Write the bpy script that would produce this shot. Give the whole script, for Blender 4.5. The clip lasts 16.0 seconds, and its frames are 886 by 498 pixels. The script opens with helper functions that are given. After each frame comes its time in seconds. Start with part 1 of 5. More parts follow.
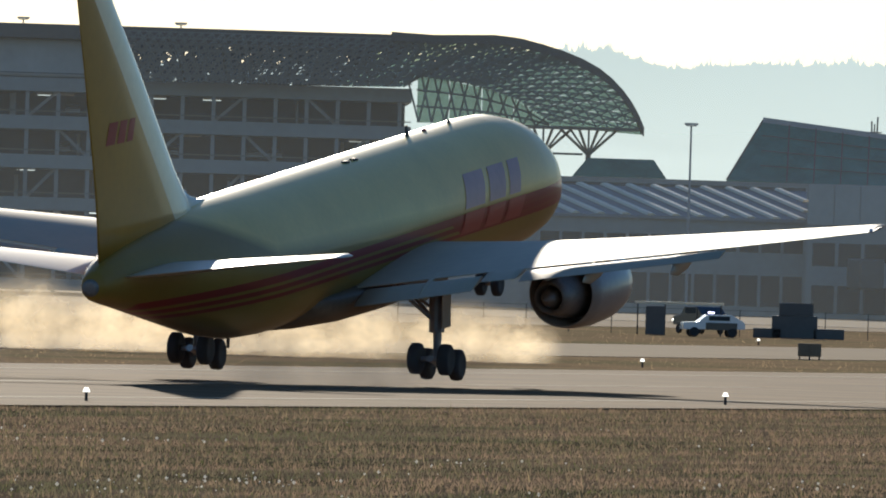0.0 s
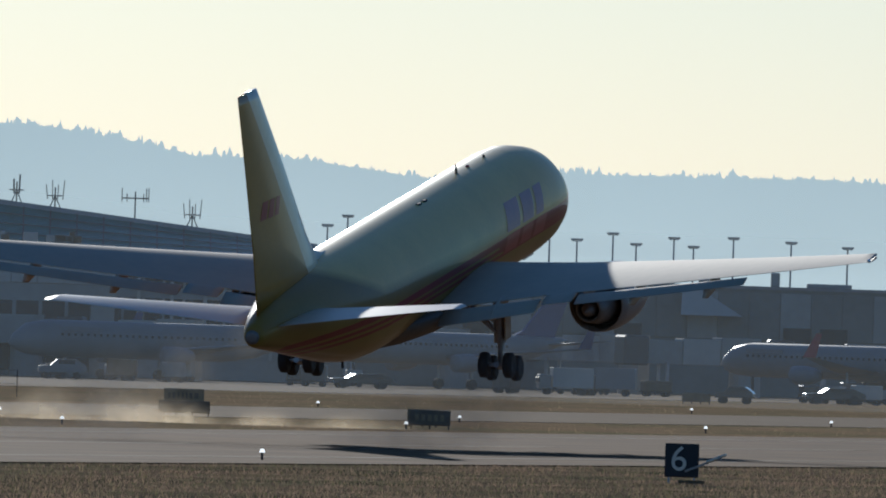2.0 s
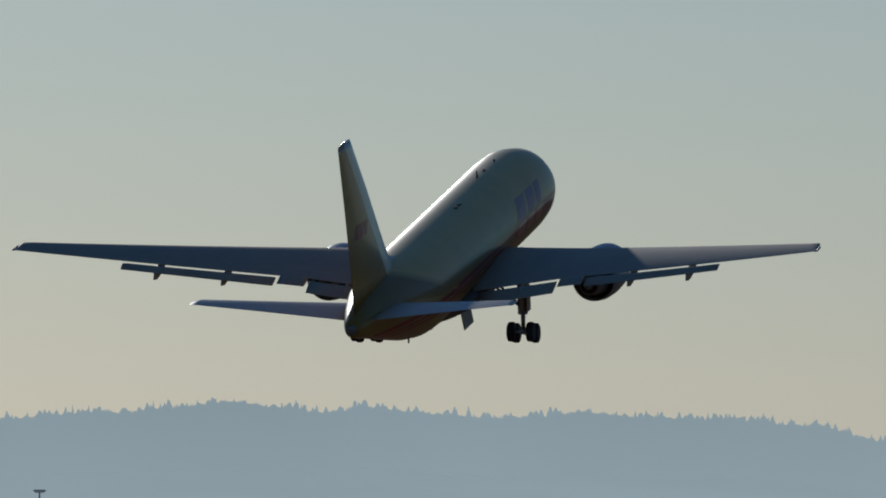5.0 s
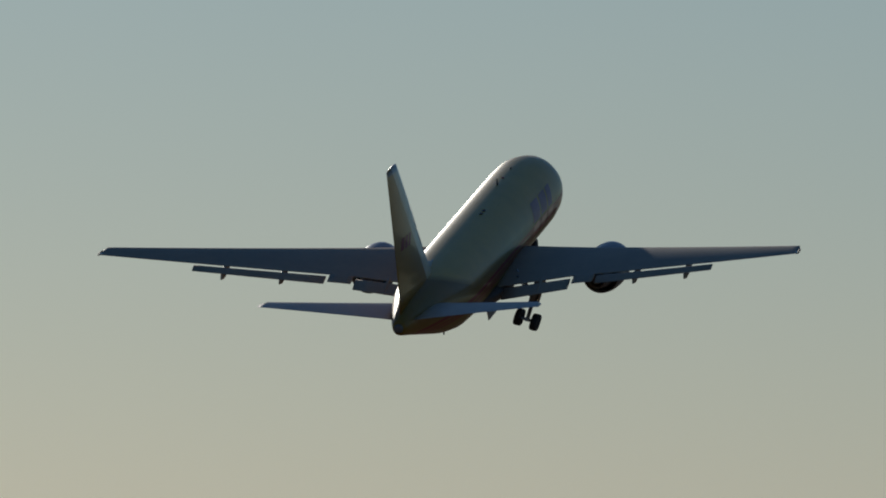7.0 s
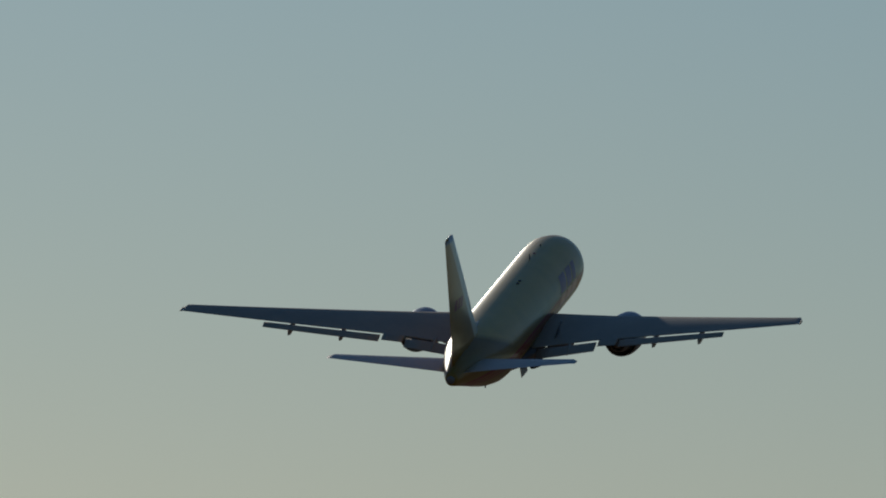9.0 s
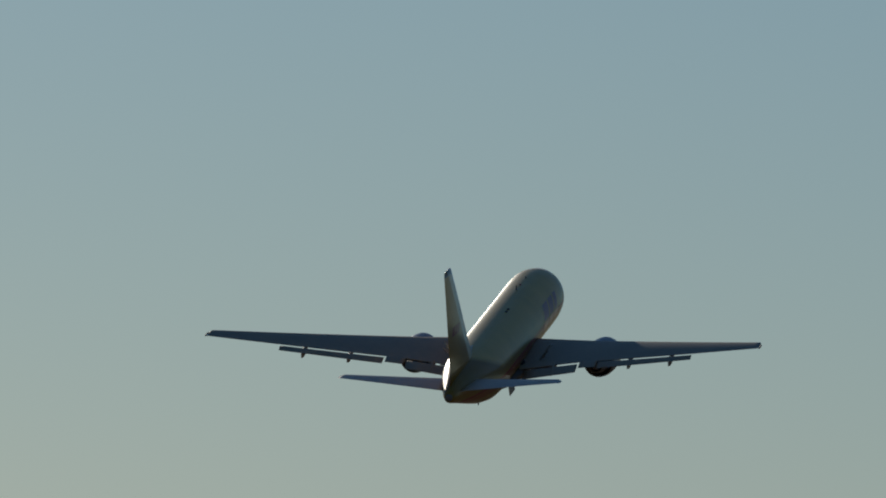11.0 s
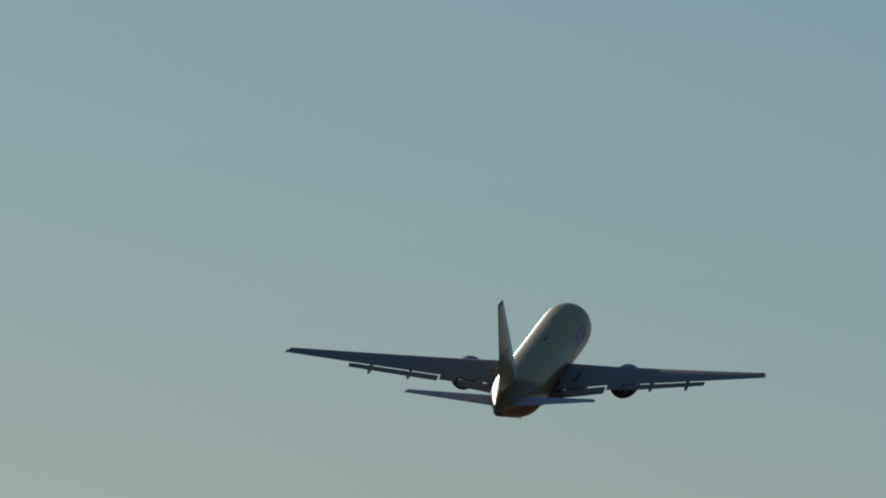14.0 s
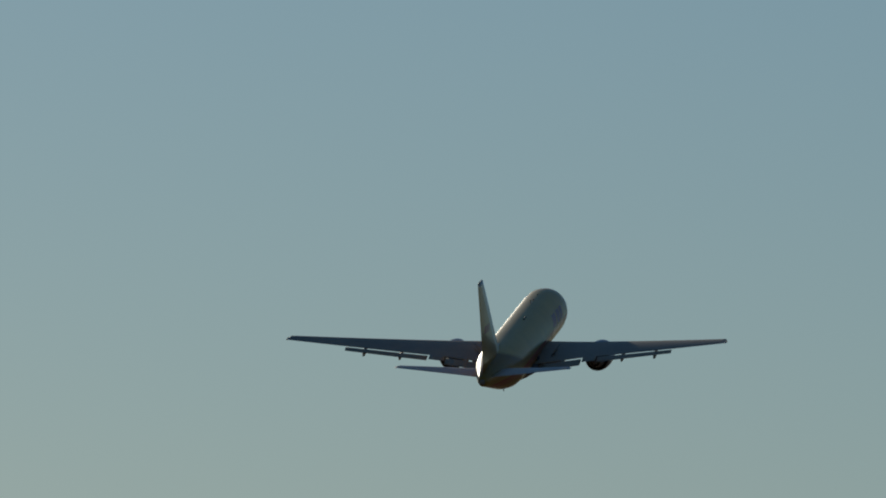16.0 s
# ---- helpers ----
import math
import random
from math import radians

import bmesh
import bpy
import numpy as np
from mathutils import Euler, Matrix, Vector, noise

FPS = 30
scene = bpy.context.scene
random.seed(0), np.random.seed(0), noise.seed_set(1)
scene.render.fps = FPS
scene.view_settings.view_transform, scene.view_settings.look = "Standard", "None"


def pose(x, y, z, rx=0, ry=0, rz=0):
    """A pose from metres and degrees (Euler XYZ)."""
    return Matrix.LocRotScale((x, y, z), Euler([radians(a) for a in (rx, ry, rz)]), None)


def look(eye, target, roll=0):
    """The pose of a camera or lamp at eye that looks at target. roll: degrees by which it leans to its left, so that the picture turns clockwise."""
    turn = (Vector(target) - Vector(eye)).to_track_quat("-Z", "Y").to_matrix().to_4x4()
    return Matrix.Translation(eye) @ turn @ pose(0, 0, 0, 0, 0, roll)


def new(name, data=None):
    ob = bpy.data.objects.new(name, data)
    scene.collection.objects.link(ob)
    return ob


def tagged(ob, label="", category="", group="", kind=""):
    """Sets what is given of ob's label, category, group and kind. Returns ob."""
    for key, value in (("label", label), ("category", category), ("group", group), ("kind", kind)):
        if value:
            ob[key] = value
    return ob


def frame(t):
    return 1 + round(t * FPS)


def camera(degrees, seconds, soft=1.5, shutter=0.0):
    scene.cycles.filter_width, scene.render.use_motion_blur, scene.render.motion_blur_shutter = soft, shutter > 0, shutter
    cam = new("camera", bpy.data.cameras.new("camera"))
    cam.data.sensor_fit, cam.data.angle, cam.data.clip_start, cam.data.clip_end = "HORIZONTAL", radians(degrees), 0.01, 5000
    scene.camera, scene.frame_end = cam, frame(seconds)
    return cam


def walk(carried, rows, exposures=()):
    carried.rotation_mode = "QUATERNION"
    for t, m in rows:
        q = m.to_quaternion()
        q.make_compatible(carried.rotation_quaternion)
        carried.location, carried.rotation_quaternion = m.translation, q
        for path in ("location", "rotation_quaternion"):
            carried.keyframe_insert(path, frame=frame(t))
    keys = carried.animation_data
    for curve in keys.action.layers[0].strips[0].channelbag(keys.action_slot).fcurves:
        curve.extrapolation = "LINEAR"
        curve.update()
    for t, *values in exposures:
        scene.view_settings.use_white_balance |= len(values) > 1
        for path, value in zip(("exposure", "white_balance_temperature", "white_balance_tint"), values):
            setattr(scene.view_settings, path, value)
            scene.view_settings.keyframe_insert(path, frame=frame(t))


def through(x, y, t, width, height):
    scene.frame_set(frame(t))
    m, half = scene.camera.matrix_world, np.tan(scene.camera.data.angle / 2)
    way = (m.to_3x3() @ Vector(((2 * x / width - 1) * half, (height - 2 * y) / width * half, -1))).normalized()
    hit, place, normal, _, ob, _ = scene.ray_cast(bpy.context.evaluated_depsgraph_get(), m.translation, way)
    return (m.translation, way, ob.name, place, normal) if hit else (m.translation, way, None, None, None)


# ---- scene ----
# The camera stands on a bank beside the runway and pans with the jet.
# World: the runway runs along y, its centre line is x = 0, z = 0 is the pavement.
EYE = (202.68, 0.0, 4.61)
CAM_ROWS = [
    (0, 18.306, 0.044, 1.76),
    (0.5, 17.403, 0.097, 1.62),
    (1, 16.534, 0.177, 1.65),
    (1.5, 15.702, 0.257, 1.83),
    (2, 15.042, 0.320, 1.87),
    (2.5, 14.454, 0.408, 1.56),
    (3, 13.846, 0.526, 1.57),
    (3.2, 13.390, 0.577, 1.49),
    (3.7, 12.952, 0.734, 1.08),
    (4.2, 12.513, 0.891, 0.67),
    (4.75, 12.031, 1.063, 0.23),
    (5.3, 11.549, 1.236, -0.21),
    (5.5, 11.474, 1.285, -0.44),
    (6, 11.128, 1.371, -0.75),
    (6.5, 10.708, 1.546, -0.80),
    (7, 10.430, 1.780, -0.04),
    (7.5, 10.301, 2.026, 0.93),
    (8, 10.004, 2.217, 1.44),
    (8.2, 9.824, 2.282, 1.21),
    (8.7, 9.596, 2.389, 1.20),
    (9.25, 9.346, 2.507, 1.20),
    (9.8, 9.097, 2.625, 1.20),
    (10.3, 8.870, 2.733, 1.21),
    (10.5, 8.795, 2.783, 1.22),
    (11, 8.597, 2.884, 1.31),
    (11.5, 8.494, 2.932, 1.31),
    (12, 8.474, 2.945, 1.73),
    (12.5, 8.340, 3.035, 2.61),
    (13, 8.150, 3.138, 3.22),
    (13.5, 8.072, 3.237, 3.27),
    (14, 7.791, 3.345, 2.89),
    (14.5, 7.498, 3.397, 2.05),
    (15, 7.373, 3.403, 1.43),
    (15.5, 7.284, 3.443, 1.05),
    (16, 7.222, 3.490, 0.75),
]
JET_ROWS = [
    (0, -0.25, 598.4, 1.17, 0.82, 6.39, 0.70),
    (0.5, -0.17, 635.1, 1.45, 1.18, 7.36, 0.55),
    (1, -0.08, 671.9, 1.84, 1.20, 8.00, 1.02),
    (1.5, 0.06, 708.9, 2.59, 1.20, 8.67, 0.44),
    (2, 0.18, 746.3, 3.83, 1.06, 9.28, -0.48),
    (2.5, 0.14, 784.0, 5.27, 0.86, 9.97, -0.41),
    (3, 0.02, 822.0, 7.19, 0.69, 11.09, 0.39),
    (3.2, -0.06, 837.2, 8.08, 0.56, 11.45, 0.46),
    (3.7, -0.29, 875.5, 10.69, 0.44, 11.97, 0.35),
    (4.2, -0.60, 913.9, 13.90, 0.34, 12.07, 0.29),
    (4.75, -1.03, 956.3, 17.92, 0.26, 12.01, 0.28),
    (5.3, -1.51, 998.9, 22.23, 0.04, 12.19, 0.32),
    (5.5, -1.71, 1014.4, 23.82, -0.03, 12.37, 0.30),
    (6, -2.26, 1053.1, 27.77, -0.19, 12.84, 0.21),
    (6.5, -2.86, 1091.9, 31.68, -0.38, 13.43, 0.14),
    (7, -3.50, 1130.6, 35.55, -0.34, 13.89, 0.25),
    (7.5, -4.19, 1169.3, 39.38, -0.16, 14.17, 0.45),
    (8, -4.92, 1208.0, 43.18, -0.06, 14.18, 0.56),
    (8.2, -5.22, 1223.4, 44.70, 0.01, 14.16, 0.58),
    (8.7, -5.99, 1262.0, 48.48, -0.05, 13.98, 0.46),
    (9.25, -6.89, 1304.5, 52.60, -0.12, 13.66, 0.40),
    (9.8, -7.84, 1346.9, 56.69, -0.18, 13.51, 0.42),
    (10.3, -8.73, 1385.4, 60.40, -0.24, 13.73, 0.50),
    (10.5, -9.10, 1400.8, 61.88, -0.32, 13.93, 0.50),
    (11, -10.02, 1439.3, 65.57, -0.52, 14.16, 0.41),
    (11.5, -10.97, 1477.8, 69.25, -0.38, 14.16, 0.48),
    (12, -11.93, 1516.4, 72.92, -0.30, 14.18, 0.56),
    (12.5, -12.92, 1554.9, 76.58, -0.40, 14.38, 0.61),
    (13, -13.93, 1593.4, 80.24, -0.29, 14.28, 0.72),
    (13.5, -14.95, 1631.8, 83.89, -0.44, 14.36, 0.67),
    (14, -15.98, 1670.2, 87.53, -0.50, 14.42, 0.64),
    (14.5, -17.02, 1708.5, 91.18, -0.80, 14.47, 0.45),
    (15, -18.06, 1746.8, 94.82, -0.97, 14.41, 0.35),
    (15.5, -19.11, 1785.0, 98.46, -1.14, 14.06, 0.25),
    (16, -20.16, 1823.3, 102.09, -1.27, 13.53, 0.17),
]


def turned(x, y, z, yaw, pitch, roll):
    return pose(x, y, z, 0, 0, yaw) @ pose(0, 0, 0, pitch) @ pose(0, 0, 0, 0, roll)


cam = camera(2.9605, 16.0, soft=1.9)
walk(cam, [(t, pose(*EYE, 90 + p, 0, yaw) @ pose(0, 0, 0, 0, 0, r)) for t, yaw, p, r in CAM_ROWS],
     exposures=[(0, 0.15, 6550, 9), (1.5, -0.18, 5900, 9), (2.0, -0.4, 5650, 9), (3, -0.66, 5650, 9), (5.5, -1.24, 5750, 10), (8, -1.28, 6250, 9), (11, -1.24, 6250, 7), (14.5, -1.19, 6400, 5), (16, -1.24, 6400, 5)])

# ---- light ----
SUN_AZ, SUN_EL = 23.7, 13.6      # degrees left of the runway's heading, and up
world = bpy.data.worlds.new("sky")
scene.world = world
world.use_nodes = True
wn = world.node_tree.nodes
sky = wn.new("ShaderNodeTexSky")
sky.sky_type = "NISHITA"
sky.sun_disc = False
sky.sun_elevation, sky.sun_rotation = radians(SUN_EL), radians(360 - SUN_AZ)
sky.air_density, sky.dust_density, sky.ozone_density = 1.0, 0.2, 6.0
wn["Background"].inputs[1].default_value = 0.1
world.node_tree.links.new(sky.outputs[0], wn["Background"].inputs[0])
sun = new("sun", bpy.data.lights.new("sun", "SUN"))
sun.data.energy, sun.data.angle, sun.data.color = 4.6, radians(0.6), (1.0, 0.9, 0.74)
sd = Vector((-math.sin(radians(SUN_AZ)) * math.cos(radians(SUN_EL)), math.cos(radians(SUN_AZ)) * math.cos(radians(SUN_EL)), math.sin(radians(SUN_EL))))
sun.matrix_world = look(sd * 500, (0, 0, 0))

# ---- small tools ----
def mat(name, colour, rough=0.6, metal=0.0, vary=0.12, scale=3.0, bump=0.0, fine=8.0, coat=0.0, spec=0.5):
    """A surface with stains at one scale and grain at another."""
    m = bpy.data.materials.new(name)
    m.use_nodes = True
    nt = m.node_tree
    b = nt.nodes["Principled BSDF"]
    b.inputs["Roughness"].default_value, b.inputs["Metallic"].default_value = rough, metal
    b.inputs["Specular IOR Level"].default_value, b.inputs["Coat Weight"].default_value = spec, coat
    b.inputs["Coat Roughness"].default_value = 0.08
    co = nt.nodes.new("ShaderNodeTexCoord")
    n1, n2 = nt.nodes.new("ShaderNodeTexNoise"), nt.nodes.new("ShaderNodeTexNoise")
    n1.inputs["Scale"].default_value, n2.inputs["Scale"].default_value = 1.0 / scale, fine / scale
    n1.inputs["Detail"].default_value, n2.inputs["Detail"].default_value = 6, 4
    add = nt.nodes.new("ShaderNodeMath")
    add.operation = "MULTIPLY_ADD"
    add.inputs[1].default_value = 0.5
    mr = nt.nodes.new("ShaderNodeMapRange")
    mr.inputs[1].default_value, mr.inputs[2].default_value = 0.45, 1.05
    mr.inputs[3].default_value, mr.inputs[4].default_value = 1 - vary, 1 + vary
    mix = nt.nodes.new("ShaderNodeMix")
    mix.data_type, mix.blend_type = "RGBA", "MULTIPLY"
    mix.inputs["Factor"].default_value = 1.0
    mix.inputs["A"].default_value = (*colour, 1)
    li = nt.links.new
    li(co.outputs["Object"], n1.inputs["Vector"]), li(co.outputs["Object"], n2.inputs["Vector"])
    li(n2.outputs["Fac"], add.inputs[0]), li(n1.outputs["Fac"], add.inputs[2])
    li(add.outputs[0], mr.inputs[0]), li(mr.outputs[0], mix.inputs["B"])
    li(mix.outputs["Result"], b.inputs["Base Color"])
    if bump:
        bp = nt.nodes.new("ShaderNodeBump")
        bp.inputs["Strength"].default_value = bump
        li(n2.outputs["Fac"], bp.inputs["Height"]), li(bp.outputs[0], b.inputs["Normal"])
    return m


def glow(name, colour, strength):
    m = bpy.data.materials.new(name)
    m.use_nodes = True
    b = m.node_tree.nodes["Principled BSDF"]
    b.inputs["Base Color"].default_value = (*colour, 1)
    b.inputs["Emission Color"].default_value, b.inputs["Emission Strength"].default_value = (*colour, 1), strength
    return m


def part(name, bm, material, parent=None, label="", smooth=False, at=None):
    me = bpy.data.meshes.new(name)
    if smooth:
        for f in bm.faces:
            f.smooth = True
    bm.to_mesh(me)
    bm.free()
    me.materials.append(material)
    ob = new(name, me)
    ob.parent = parent
    if at is not None:
        ob.matrix_basis = at
    if label:
        ob["label"] = label
    return ob


def thing(name, label, category, m=None, group="", kind=""):
    ob = new(name)
    if m is not None:
        ob.matrix_basis = m
    return tagged(ob, label, category, group, kind)


def box(bm, cx, cy, cz, sx, sy, sz, m=None):
    r = bmesh.ops.create_cube(bm, size=1)
    mm = Matrix.LocRotScale((cx, cy, cz), None, (sx, sy, sz))
    bmesh.ops.transform(bm, matrix=(m @ mm if m is not None else mm), verts=r["verts"])
    return bm


def bev(bm, w, seg=1):
    bmesh.ops.bevel(bm, geom=bm.edges[:], offset=w, segments=seg, affect="EDGES")
    return bm


def rod(bm, a, b, r, r2=None, n=10):
    a, b = Vector(a), Vector(b)
    d = b - a
    q = d.to_track_quat("Z", "Y").to_matrix().to_4x4()
    bmesh.ops.create_cone(bm, cap_ends=True, segments=n, radius1=r, radius2=r if r2 is None else r2, depth=d.length,
                          matrix=Matrix.Translation((a + b) / 2) @ q)
    return bm


def loft(rings, caps=True, closed=True):
    bm = bmesh.new()
    vs = [[bm.verts.new(p) for p in ring] for ring in rings]
    n = len(rings[0])
    for a, b in zip(vs, vs[1:]):
        for i in range(n if closed else n - 1):
            j = (i + 1) % n
            bm.faces.new((a[i], a[j], b[j], b[i]))
    if caps:
        bm.faces.new(vs[0]), bm.faces.new(vs[-1])
    bmesh.ops.recalc_face_normals(bm, faces=bm.faces[:])
    return bm


def lathe(profile, axis_from, n=28, ring=True):
    """Rings round the y axis through axis_from: profile rows are (y, radius)."""
    x0, z0 = axis_from
    return loft([[(x0 + r * math.cos(2 * math.pi * k / n), y, z0 + r * math.sin(2 * math.pi * k / n)) for k in range(n)] for y, r in profile], caps=ring)


def foil(x, le, te, z, thick, twist=0.0, n=11):
    """An aerofoil section at span x: a ring of points."""
    c = le - te
    up, lo = [], []
    for i in range(n + 1):
        s = (1 - math.cos(math.pi * i / n)) / 2
        h = thick * c * 5 * (0.2969 * math.sqrt(s) - 0.126 * s - 0.3516 * s * s + 0.2843 * s ** 3 - 0.1036 * s ** 4)
        cam_z = -twist * s * c
        up.append((x, le - s * c, z + cam_z + h * 1.0))
        lo.append((x, le - s * c, z + cam_z - h * 0.75))
    return up + lo[-2:0:-1]


def grid_sheet(xs, ys, zf):
    bm = bmesh.new()
    vs = [[bm.verts.new((x, y, zf(x, y))) for y in ys] for x in xs]
    for i in range(len(xs) - 1):
        for j in range(len(ys) - 1):
            bm.faces.new((vs[i][j], vs[i + 1][j], vs[i + 1][j + 1], vs[i][j + 1]))
    bmesh.ops.recalc_face_normals(bm, faces=bm.faces[:])
    return bm


def polar(az, d, z=0.0):
    """A place at that bearing (degrees left of the runway's heading) and distance from the bank."""
    return Vector((EYE[0] - d * math.sin(radians(az)), EYE[1] + d * math.cos(radians(az)), z))


def facing(az, d, z=0.0, turn=0.0):
    """A pose there whose x runs to the right across the line of sight and whose y runs away along it."""
    p = polar(az, d, z)
    return pose(p.x, p.y, p.z, 0, 0, az + turn)


# ---- materials ----
ASPHALT = mat("asphalt", (0.2, 0.12, 0.066), 0.85, spec=0.008, vary=0.3, scale=6.0, fine=20)
CONCRETE = mat("concrete", (0.19, 0.127, 0.073), 0.85, spec=0.006, vary=0.2, scale=8.0, fine=16)
LINE = mat("runway_paint", (0.34, 0.26, 0.18), 0.8, spec=0.012, vary=0.2, scale=1.0)
SOIL = mat("dry_grass_soil", (0.23, 0.165, 0.108), 0.95, vary=0.45, scale=9.0, fine=14, spec=0.0)


def leaf(name, colour, vary=0.4, scale=4.0, through=0.5):
    """Thin leaves that also let light through."""
    m = mat(name, colour, 0.9, vary=vary, scale=scale, spec=0.0)
    nt = m.node_tree
    b = nt.nodes["Principled BSDF"]
    tr, mx = nt.nodes.new("ShaderNodeBsdfTranslucent"), nt.nodes.new("ShaderNodeMixShader")
    nt.links.new(b.inputs["Base Color"].links[0].from_socket, tr.inputs[0])
    mx.inputs[0].default_value = through
    nt.links.new(b.outputs[0], mx.inputs[1]), nt.links.new(tr.outputs[0], mx.inputs[2])
    nt.links.new(mx.outputs[0], nt.nodes["Material Output"].inputs[0])
    return m


def patchy(m, second, size, lo=0.45, hi=0.6, drawn=0.22):
    """Gives a material large patches of a second colour, drawn out along the runway."""
    nt = m.node_tree
    mix0 = nt.nodes["Principled BSDF"].inputs["Base Color"].links[0].from_node
    co, mp, n = nt.nodes.new("ShaderNodeTexCoord"), nt.nodes.new("ShaderNodeMapping"), nt.nodes.new("ShaderNodeTexNoise")
    r, mix = nt.nodes.new("ShaderNodeMapRange"), nt.nodes.new("ShaderNodeMix")
    mp.inputs["Scale"].default_value = (1.0, drawn, 1.0)
    n.inputs["Scale"].default_value, n.inputs["Detail"].default_value = 1.0 / size, 7
    r.inputs[1].default_value, r.inputs[2].default_value = lo, hi
    mix.data_type = "RGBA"
    mix.inputs["A"].default_value = mix0.inputs["A"].default_value
    mix.inputs["B"].default_value = (*second, 1)
    li = nt.links.new
    li(co.outputs["Object"], mp.inputs[0]), li(mp.outputs[0], n.inputs["Vector"]), li(n.outputs["Fac"], r.inputs[0])
    li(r.outputs[0], mix.inputs["Factor"]), li(mix.outputs["Result"], mix0.inputs["A"])
    return m


SEED = leaf("pale_seed_head", (0.9, 0.87, 0.8), vary=0.1, through=0.75)
BLADE = leaf("dry_grass", (0.36, 0.25, 0.168), vary=0.3)
VERGE = leaf("pale_verge_grass", (0.5, 0.36, 0.21), vary=0.25, through=0.7)
patchy(BLADE, (0.18, 0.165, 0.1), 2.2, 0.45, 0.57, 0.06)
patchy(SOIL, (0.13, 0.11, 0.07), 7.0)
patchy(ASPHALT, (0.165, 0.1, 0.057), 4.0, 0.4, 0.65)
RUBBER = mat("tyre_rubber", (0.022, 0.022, 0.024), 0.7, vary=0.3, scale=0.5)
STEEL = mat("gear_steel", (0.32, 0.32, 0.33), 0.35, metal=0.8, vary=0.2, scale=0.5)
WING = mat("grey_wing_paint", (0.53, 0.41, 0.275), 0.58, vary=0.1, scale=4.0, spec=0.7)
FAIRING = mat("dark_belly_paint", (0.15, 0.1, 0.06), 0.55, vary=0.3, scale=2.0)
BARE = mat("bare_aluminium", (0.75, 0.75, 0.76), 0.22, metal=0.9, vary=0.08)
COWL = mat("engine_cowl_grey", (0.33, 0.29, 0.25), 0.35, vary=0.16, coat=0.15)
CORE = mat("sooty_exhaust_metal", (0.24, 0.22, 0.2), 0.5, metal=0.5, vary=0.3, scale=0.6)
DARK = mat("dark_gap", (0.02, 0.02, 0.022), 0.6)
RED = mat("livery_red", (0.42, 0.02, 0.02), 0.35, vary=0.1, coat=0.3)
# sky reflection over the red marks is mixed into this paler colour
PURPLE = mat("livery_red_sky_washed", (0.6, 0.33, 0.28), 0.48, vary=0.1, spec=0.35, coat=0.1)
YELLOW = mat("livery_yellow", (0.62, 0.4, 0.03), 0.35, vary=0.1, coat=0.3)
WHITE = mat("white_paint", (0.7, 0.61, 0.47), 0.4, vary=0.07, scale=4.0, spec=0.8)


